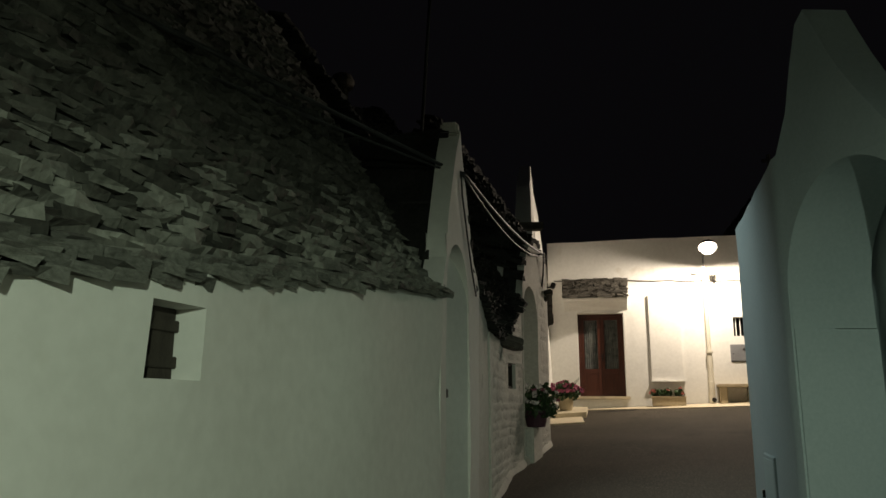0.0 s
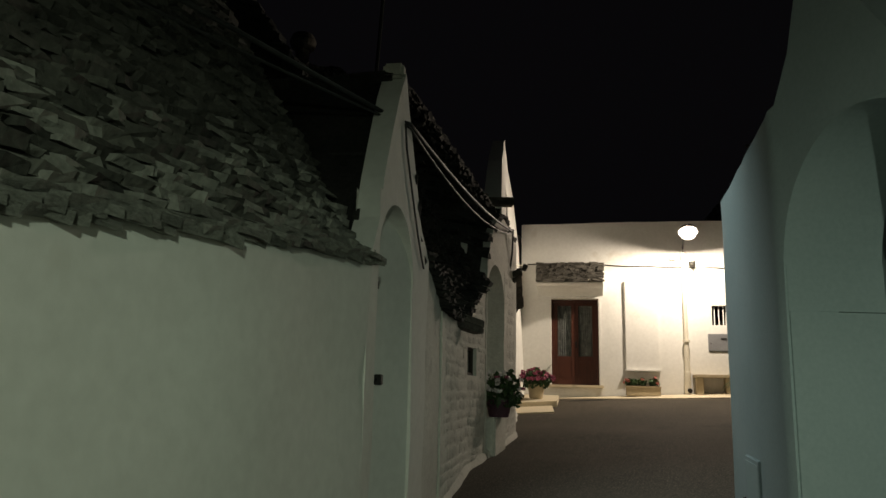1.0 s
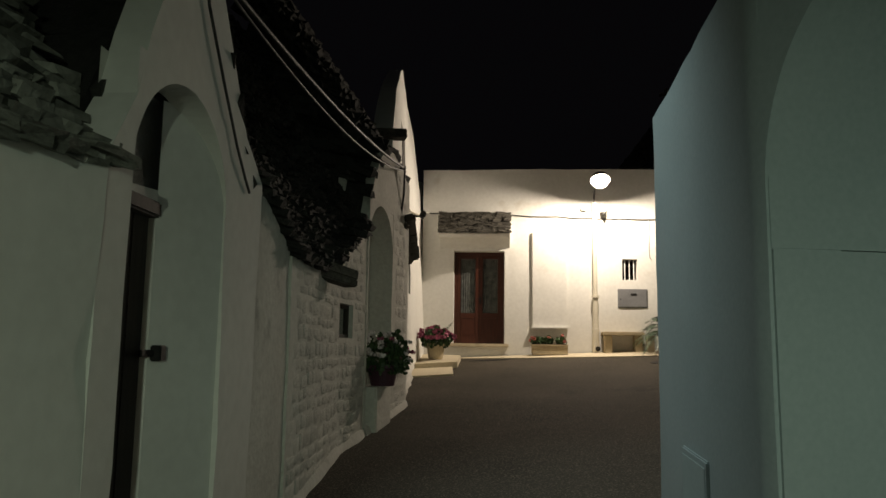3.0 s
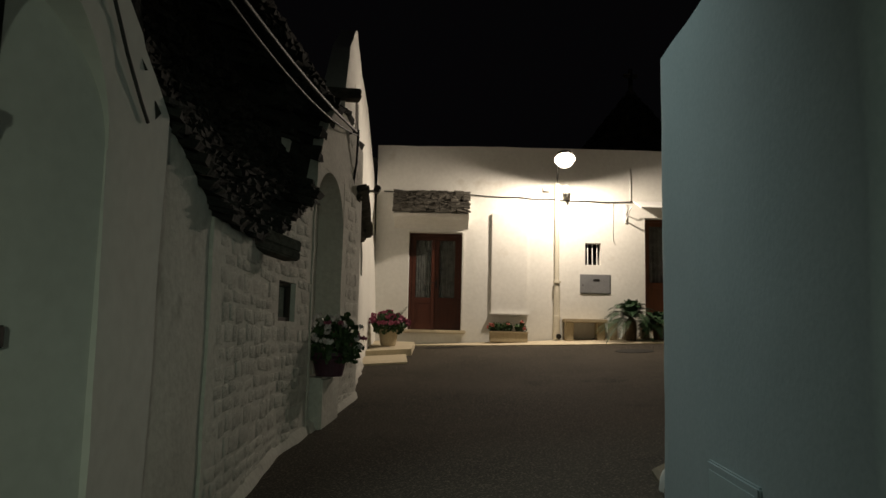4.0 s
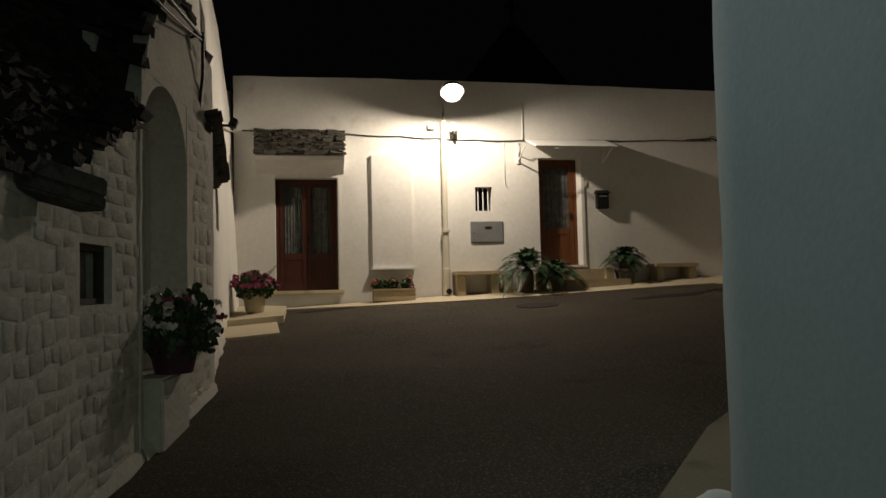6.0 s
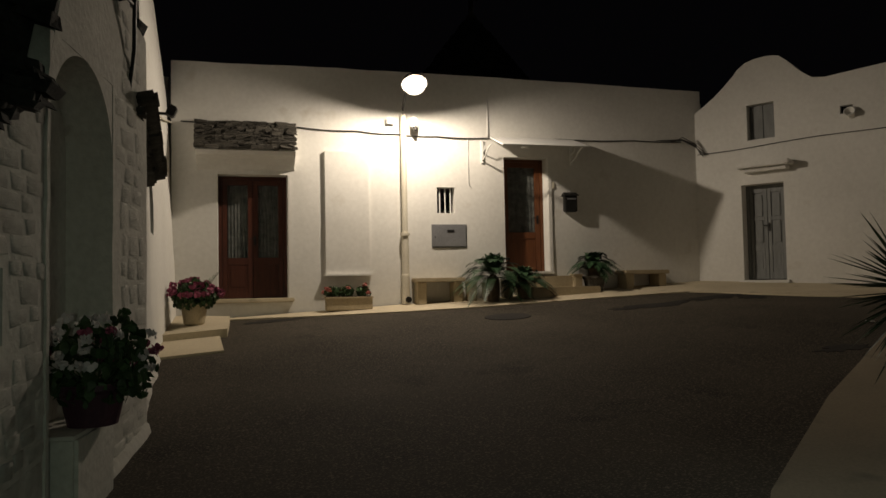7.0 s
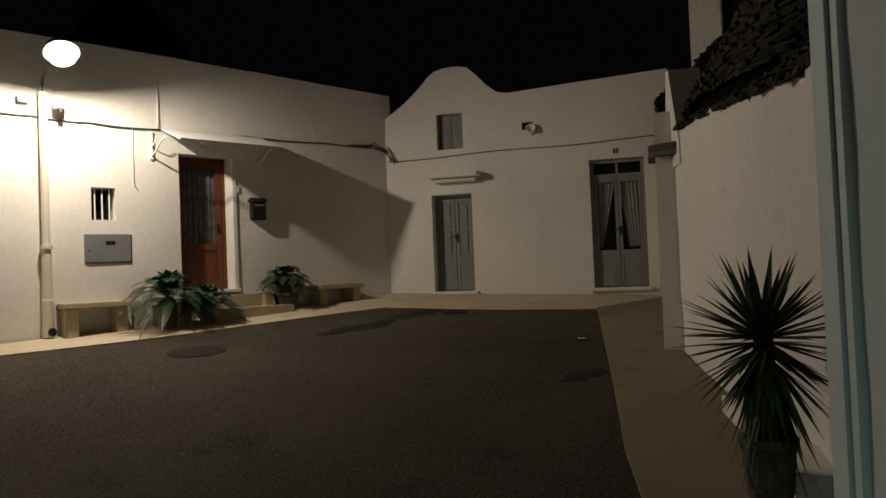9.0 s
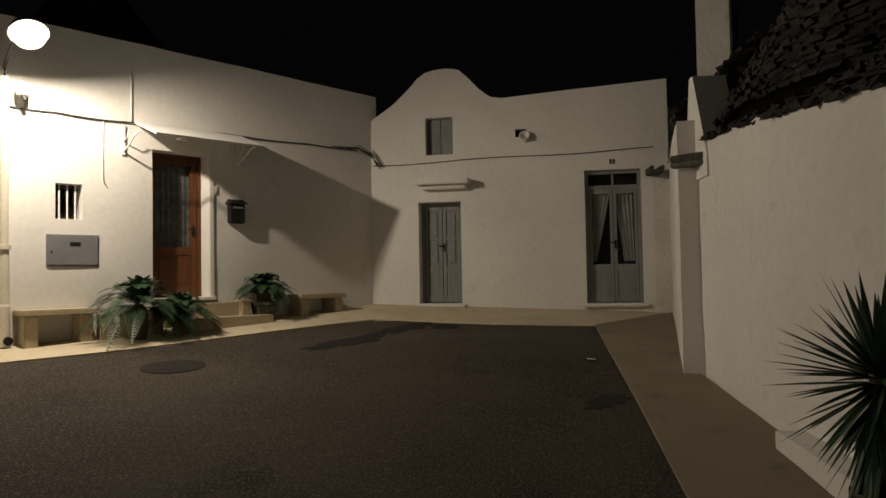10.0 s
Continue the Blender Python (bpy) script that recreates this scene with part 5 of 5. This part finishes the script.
def door_steps():
    root = thing("door_steps", (8.5, 18.6, 1.3), "two cream stone steps up to the orange-brown door", "steps")
    for d, x_a, x_b, top in ((0.62, 8.15, 9.45, 1.52), (0.32, 8.2, 9.2, 1.72)):
        ua, ub = x1(x_a), x1(x_b)
        p = W1.at((ua + ub) / 2, -d / 2)
        lo = ground(p.x, p.y) - 0.1
        part("step", boxes(((ub - ua, d, top - lo), W1.spot((ua + ub) / 2, -d / 2, (top + lo) / 2)), bevel=0.015), SANDSTONE, root)
    part("threshold", boxes(((0.98, 0.34, 0.05), W1.spot((DOOR2[0] + DOOR2[1]) / 2, 0.04, 1.785)), bevel=0.01), LIME, root)


door_steps()
solid("door_sill", boxes(((1.35, 0.3, 0.07), W1.spot((DOOR1[0] + DOOR1[1]) / 2, 0.06, 1.395)), bevel=0.015), CONCRETE, "worn cream sill below the red-brown door", "door sill", "structure")
solid("lime_reveal", boxes(((0.05, 0.03, 2.12), W1.spot(DOOR1[1] + 0.03, -0.008, 2.46)), ((0.07, 0.03, 2.14), W1.spot(DOOR2[1] + 0.04, -0.008, 2.86)), bevel=0.006), LIME, "raised white plaster edges of the doorways", "trim", "structure")


# ---------------- things on the gabled house ----------------
def gabled_house_things():
    m = W2.spot(1.36, -0.15, 3.71)
    solid("stone_shelf", boxes(((0.95, 0.34, 0.10), m), ((0.8, 0.2, 0.08), m @ Matrix.Translation((0, 0.06, -0.08))), bevel=0.018), LIME, "whitewashed stone shelf above the grey door", "shelf", "structure")
    u0, u1, z0, z1 = WIN3
    root = thing("window_6", (*W2.at((u0 + u1) / 2, 0.15), z0), "small window closed with grey wooden shutters", "window", kind="structure")
    w, h = u1 - u0, z1 - z0
    for k in range(2):
        m = W2.spot(u0 + w * (0.27 + 0.48 * k), 0.16, z0 + h / 2)
        part("shutter", boxes(((w / 2 - 0.02, 0.03, h - 0.02), m), ((w / 2 - 0.1, 0.042, h * 0.8), m), bevel=0.004), GREY_WOOD, root)
    part("dark_inside", boxes(((w + 0.1, 0.02, h + 0.1), W2.spot((u0 + u1) / 2, 0.42, z0 + h / 2))), BLACK, root)
    root = thing("stone_vent", (*W2.at(2.73, 0), 4.5), "round stone vent spout in the wall", "vent", kind="structure")
    m = W2.spot(2.80, -0.04, 4.43) @ Matrix.Rotation(radians(62), 4, "X") @ Matrix.Diagonal((0.8, 0.8, 0.8, 1))
    part("lip", lathe(bmesh.new(), [(0.07, -0.1), (0.085, 0.04), (0.12, 0.1), (0.1, 0.1), (0.065, 0.03), (0.05, 0.0)], m, 20), LIME, root)
    part("dark_inside", boxes(((0.22, 0.02, 0.16), W2.spot(2.73, 0.1, 4.53))), BLACK, root)
    m = W2.spot(4.27, -0.008, 3.95)
    solid("number_plate", boxes(((0.022, 0.012, 0.085), m @ Matrix.Translation((-0.03, 0, 0))), ((0.022, 0.012, 0.085), m @ Matrix.Translation((0.025, 0, 0)))), IRON, "two small dark bars above the curtained door", "sign")
    for side in (0, 1):
        bm = bmesh.new()
        rows = []
        u_out = DOOR4[0] + 0.1 if side == 0 else DOOR4[1] - 0.1
        mid = (DOOR4[0] + DOOR4[1]) / 2
        for j in range(15):
            f = j / 14
            z = 3.44 - 1.18 * f
            pull = 0.33 * (1 - 0.78 * f) if side == 0 else 0.36 * (1 - 0.45 * f)
            row = []
            for k in range(31):
                g = k / 30
                u = u_out + (g * pull if side == 0 else -g * pull)
                d = 0.225 + 0.014 * math.sin(g * 5 * 2 * math.pi)
                row.append(bm.verts.new((*W2.at(u, d), z)))
            rows.append(row)
        for a, b in zip(rows, rows[1:]):
            for k in range(30):
                bm.faces.new((a[k], a[k + 1], b[k + 1], b[k]))
        solid("door_curtain", bm, LACE, "white curtain drawn aside behind the glazed door", "curtain", group="curtains of the glazed door", smooth=True)
    for u in (DOOR3, DOOR4):
        solid("door_sill", boxes(((u[1] - u[0] + 0.14, 0.3, 0.06), W2.spot((u[0] + u[1]) / 2, 0.06, u[2] - 0.035)), bevel=0.012), LIME, "whitewashed sill below the grey door", "door sill", "structure")
    bm = boxes(((0.5, 0.5, 2.6), pose(13.02, 12.55, 5.2, 0, 0, 2)), ((0.6, 0.6, 0.07), pose(13.02, 12.55, 6.5, 0, 0, 2)), bevel=0.02)
    solid("chimney", bm, LIME_OLD, "tall square whitewashed chimney on the roof", "chimney")


gabled_house_things()


# the roofs that meet in the square's corner
def corner_roof():
    stone_roof("stone_roof_corner", RW, 0.2, 4.3, lambda u: 3.88, 42, 1.2, 71, "dark dry-stone roof in the corner of the square", over=-0.05, course=0.06, width=0.13)
    bm = bmesh.new()
    vs = []
    for d in (-0.02, 0.32):
        for u, z in ((-0.42, 3.0), (-0.40, 3.3), (-0.2, 4.1), (-0.07, 4.1), (0.36, 3.25), (0.36, 3.0)):
            vs.append(bm.verts.new((*R2.at(u, d), z)))
    n = len(vs) // 2
    bm.faces.new(vs[:n])
    bm.faces.new(vs[n:][::-1])
    for k in range(n):
        bm.faces.new((vs[k], vs[(k + 1) % n], vs[n + (k + 1) % n], vs[n + k]))
    solid("verge_wall", bm, LIME, "whitewashed pointed verge spur that ends the stone roof", "wall", "structure")


corner_roof()
solid("wall_plinth", slab_between(R2, 2.35, 4.3, -0.2, 0.02, lambda u: 0.2, lambda u: 0.92 - 0.04 * (u - 2.35)), LIME, "whitewashed plinth at the foot of the bulging wall", "plinth", "structure")


# ---------------- things on the pale blue house ----------------
def blue_house_things():
    m = RB.spot(3.80, -0.004, 0.48)
    root = thing("utility_hatch", tuple(m.translation), "low dark metal utility hatch in the wall", "hatch")
    part("frame", boxes(((0.62, 0.03, 0.68), m @ Matrix.Translation((0, 0.005, 0))), bevel=0.008), BLUE_LIME, root)
    part("cover", boxes(((0.56, 0.02, 0.62), m @ Matrix.Translation((0, -0.003, 0))), bevel=0.006), BLUE_TRIM, root)
    part("latch", boxes(((0.03, 0.02, 0.06), m @ Matrix.Translation((0.2, -0.04, 0.02)))), IRON, root)
    u = RB.length
    solid("corner_trim", slab_between(RB, u - 0.17, u + 0.0, -0.055, 0.03, lambda q: 0.2, lambda q: 3.44, 2), BLUE_TRIM, "blue painted corner strip of the house", "trim", "structure")
    solid("corner_trim", slab_between(RB, u - 0.25, u - 0.18, -0.035, 0.02, lambda q: 0.2, lambda q: 3.42, 2), BLUE_TRIM, "narrow blue painted moulding of the house", "trim", "structure")
    bm = bmesh.new()
    bmesh.ops.create_icosphere(bm, subdivisions=3, radius=1.0)
    for v in bm.verts:
        v.co *= 1 + 0.12 * noise.noise(v.co * 1.6)
    bmesh.ops.transform(bm, matrix=pose(3.36, 8.70, 0.38) @ Matrix.Diagonal((0.13, 0.14, 0.20, 1)), verts=bm.verts)
    solid("guard_stone", bm, LIME, "rounded whitewashed guard stone at the house corner", "guard stone", smooth=True)


blue_house_things()


# ---------------- plants ----------------
def leaf_quads(bm, base, way, length, width, droop, segs=5, up=Vector((0, 0, 1))):
    """A tapering folded blade from base along way, drooping."""
    way = Vector(way).normalized()
    side = way.cross(up)
    side = side.normalized() if side.length > 1e-3 else Vector((1, 0, 0))
    rows = []
    for k in range(segs + 1):
        f = k / segs
        p = Vector(base) + way * length * f - Vector((0, 0, droop * length * f * f))
        w = width * (0.55 + 0.9 * f * (1 - f) * 2) * (1 - f ** 3)
        rows.append((bm.verts.new(p - side * w / 2), bm.verts.new(p + Vector((0, 0, -w * 0.22))), bm.verts.new(p + side * w / 2)))
    for a, b in zip(rows, rows[1:]):
        bm.faces.new((a[0], a[1], b[1], b[0]))
        bm.faces.new((a[1], a[2], b[2], b[1]))


def yucca():
    place = (5.58, 9.96, ground(5.58, 9.96) + 0.10)
    root = thing("yucca", place, "spiky dark green yucca in a dark pot", "plant")
    rnd = random.Random(81)
    local_part("pot", lathe(bmesh.new(), [(0.1, 0), (0.115, 0.06), (0.135, 0.28), (0.15, 0.30), (0.15, 0.34), (0.13, 0.34), (0.12, 0.28)], seg=28), DARK_STONE, root, "dark weathered pot")
    local_part("trunk", lathe(bmesh.new(), [(0.07, 0.36), (0.06, 0.6), (0.05, 0.9)], seg=12), BARK, root)
    for ring, (z, tilt, n, L) in enumerate(((0.60, -78, 24, 0.56), (0.66, -66, 26, 0.54), (0.74, -50, 26, 0.52), (0.79, -30, 24, 0.52), (0.83, -10, 22, 0.54), (0.86, 10, 24, 0.56), (0.88, 30, 18, 0.56), (0.90, 50, 14, 0.56), (0.92, 70, 10, 0.54))):
        for k in range(n):
            a = 2 * math.pi * (k + 0.5 * (ring % 2) + rnd.uniform(-0.25, 0.25)) / n
            t = radians(tilt + rnd.uniform(-9, 9))
            bm = bmesh.new()
            leaf_quads(bm, (0.04 * math.cos(a), 0.04 * math.sin(a), z), (math.cos(a) * math.cos(t), math.sin(a) * math.cos(t), math.sin(t)), L * 0.82 * rnd.uniform(0.75, 1.15), 0.042, 0.06)
            local_part("leaf", bm, YUCCA, root)


yucca()


def cycad(x, y, size, seed, label, trunk=0.28, pot=False):
    rnd = random.Random(seed)
    z = ground(x, y) + 0.02
    root = thing("cycad", (x, y, z), label, "plant", "cycads along the house front")
    if pot:
        local_part("pot", lathe(bmesh.new(), [(0.15, 0), (0.2, 0.22), (0.22, 0.24), (0.22, 0.28), (0.19, 0.28), (0.17, 0.22)], seg=24), DARK_STONE, root, "squat dark pot")
    local_part("trunk", lathe(bmesh.new(), [(0.1, 0.0), (0.12, trunk * 0.5), (0.11, trunk), (0.05, trunk + 0.08)], seg=14), BARK, root)
    for k in range(66):
        a = 2.39996 * k + rnd.uniform(-0.15, 0.15)
        t = radians(rnd.choice((8, 22, 36, 50, 64, 78)) + rnd.uniform(-8, 8))
        L = size * rnd.uniform(0.85, 1.1)
        d = Vector((math.cos(a) * math.cos(t), math.sin(a) * math.cos(t), math.sin(t)))
        bm = bmesh.new()
        side = d.cross(Vector((0, 0, 1))).normalized()
        n = 26
        last = None
        for j in range(n + 1):
            f = j / n
            p = Vector((0, 0, trunk + 0.05)) + d * L * f - Vector((0, 0, 0.62 * L * f * f))
            nxt = Vector((0, 0, trunk + 0.05)) + d * L * (f + 0.05) - Vector((0, 0, 0.62 * L * (f + 0.05) ** 2))
            e = (nxt - p).normalized()
            if last is not None:
                q = 0.006 * side
                bm.faces.new([bm.verts.new(v) for v in (last - q, last + q, p + q, p - q)])
            if f > 0.12:
                ll = size * 0.15 * math.sin(math.pi * min(1, 0.15 + f * 0.85)) + 0.02
                for sg in (-1, 1):
                    w = (side * sg * 0.88 + e * 0.5 + Vector((0, 0, 0.1))).normalized()
                    tip = p + w * ll
                    bm.faces.new([bm.verts.new(v) for v in (p - e * 0.009, p + e * 0.009, tip + e * 0.004, tip - e * 0.004)])
            last = p
        local_part("frond", bm, PALM, root)


cycad(7.30, 18.50, 0.84, 91, "arching green cycad beside the stone bench", 0.38)
cycad(7.85, 18.38, 0.6, 92, "smaller green cycad beside the door steps", 0.25)
cycad(9.42, 18.5, 0.58, 93, "dark green cycad in a pot beside the steps", 0.42, True)


def bush(root, centre, radius, n_leaf, petals, seed, leaf_size=0.05, squash=0.8):
    """Leaves on short stems round a centre, with flower heads as parts."""
    rnd = random.Random(seed)
    bm = bmesh.new()
    for k in range(n_leaf):
        v = Vector((rnd.gauss(0, 1), rnd.gauss(0, 1), rnd.gauss(0, 1))).normalized() * radius * rnd.uniform(0.35, 1.0) ** 0.6
        v.z *= squash
        lump = 1 + 0.35 * noise.noise(v * 4.5 + Vector((seed, 0, 0)))
        p = Vector(centre) + v * lump
        if p.z < centre[2] - radius * 0.5:
            continue
        m = Matrix.Translation(p) @ Euler((rnd.uniform(0, 6), rnd.uniform(0, 6), rnd.uniform(0, 6))).to_matrix().to_4x4()
        s = leaf_size * rnd.uniform(0.6, 1.3)
        bm.faces.new([bm.verts.new(m @ Vector(q)) for q in ((-s, 0, 0), (-s * 0.3, s * 0.6, s * 0.15), (s * 0.6, s * 0.5, 0), (s, 0, s * 0.1), (s * 0.6, -s * 0.5, 0), (-s * 0.3, -s * 0.6, s * 0.15))])
    for k in range(14):
        a = rnd.uniform(0, 6.28)
        tube(bm, [Vector(centre) - Vector((0, 0, radius * 0.5)), Vector(centre) + radius * 0.7 * Vector((math.cos(a) * 0.8, math.sin(a) * 0.8, rnd.uniform(-0.1, 0.7)))], 0.004, 5)
    local_part("foliage", bm, LEAF, root)
    for mat, count, size in petals:
        for k in range(count):
            v = Vector((rnd.gauss(0, 1), rnd.gauss(0, 1), abs(rnd.gauss(0.2, 0.8)))).normalized() * radius * rnd.uniform(0.85, 1.15)
            v.z *= squash
            p = Vector(centre) + v
            bm = bmesh.new()
            for j in range(9):
                m = Matrix.Translation(p + size * 0.5 * Vector((rnd.uniform(-1, 1), rnd.uniform(-1, 1), rnd.uniform(-0.7, 0.7)))) @ Euler((rnd.uniform(0, 6), rnd.uniform(0, 6), 0)).to_matrix().to_4x4()
                s = size * 0.42
                bm.faces.new([bm.verts.new(m @ Vector((s * math.cos(b), s * math.sin(b), s * 0.25 * (b % 2)))) for b in [6.283 * i / 6 for i in range(6)]])
            local_part("flower_head", bm, mat, root)


def potted_geranium():
    x, y = 2.36, 18.55
    z = ground(x, y) + 0.12
    root = thing("potted_geranium", (x, y, z), "magenta geranium spilling over a pale stone pot", "potted plant")
    local_part("pot", lathe(bmesh.new(), [(0.13, 0), (0.15, 0.03), (0.185, 0.26), (0.21, 0.27), (0.21, 0.32), (0.17, 0.32), (0.16, 0.25)], seg=28), SANDSTONE, root)
    bush(root, (0, 0, 0.42), 0.36, 900, ((PINK, 46, 0.075),), 101, 0.04, 0.62)
    rnd = random.Random(3)
    bm = bmesh.new()
    for k in range(5):
        tube(bm, [(0.1, 0.1, 0.4), (0.2 + 0.05 * k, 0.15, 0.65 + 0.04 * k)], 0.004, 5)
    local_part("stem", bm, LEAF, root)


potted_geranium()


def flower_trough():
    m = W1.spot(x1(4.98), -0.28, 0)
    p = m.translation
    z = ground(p.x, p.y) + 0.02
    root = thing("flower_trough", (p.x, p.y, z), "weathered pale stone trough of small red flowers", "planter", turn=-9.5)
    bm = boxes(((0.78, 0.26, 0.22), pose(0, 0, 0.11)), ((0.82, 0.3, 0.04), pose(0, 0, 0.21)), bevel=0.015)
    local_part("trough", bm, SANDSTONE, root)
    local_part("soil", boxes(((0.72, 0.2, 0.02), pose(0, 0, 0.232))), SOIL, root)
    for k, xx in enumerate((-0.28, -0.02, 0.24)):
        bush(root, (xx, 0, 0.3), 0.13, 130, ((RED, 4, 0.06),) if k != 1 else ((RED, 2, 0.05),), 110 + k, 0.035, 0.9)


flower_trough()


def niche_plant():
    m = LE.spot(0.52, -0.02, 0)
    p = m.translation
    g = ground(p.x, p.y)
    a = math.degrees(math.atan2(m[1][0], m[0][0]))
    solid("plant_pedestal", boxes(((0.66, 0.34, 0.55), LE.spot(0.50, 0.08, g + 0.18)), bevel=0.02), LIME_OLD, "whitewashed block that carries the flower pot", "pedestal")
    root = thing("flowering_plant", (p.x + 0.04, p.y, g + 0.455), "dark-leaved plant with white and pink flowers in a purple pot", "potted plant", turn=a)
    local_part("pot", lathe(bmesh.new(), [(0.13, 0), (0.17, 0.18), (0.19, 0.2), (0.19, 0.23), (0.16, 0.23), (0.15, 0.18)], seg=24), mottled("plum_glazed_pot", (0.06, 0.025, 0.04), (0.1, 0.045, 0.065), 4, 40, 0.5, 0.1, 0.003), root)
    bush(root, (0, -0.02, 0.28), 0.29, 700, ((PALE, 30, 0.05), (PINK, 6, 0.045)), 121, 0.036, 1.2)
    bush(root, (0.38, -0.06, 0.32), 0.19, 120, ((PINK, 14, 0.05),), 122, 0.035, 0.9)


niche_plant()


def far_cone():
    """The dim cone with a cross finial that stands beyond the far house."""
    stone_cone("stone_cone_north", (9.62, 23.75), 5.0, 2.6, 3.4, 27, "dim conical dry-stone roof with a cross finial beyond the house", pinnacle=False)
    root = bpy.data.objects["stone_cone_north"]
    bm = boxes(((0.1, 0.1, 0.7), pose(0, 0, 3.75)), ((0.42, 0.1, 0.1), pose(0, 0, 3.9)), bevel=0.01)
    lathe(bm, [(0.16, 3.2), (0.14, 3.4), (0.06, 3.46)], seg=16)
    local_part("cross_finial", bm, DARK_STONE, root, "weathered stone cross")


far_cone()
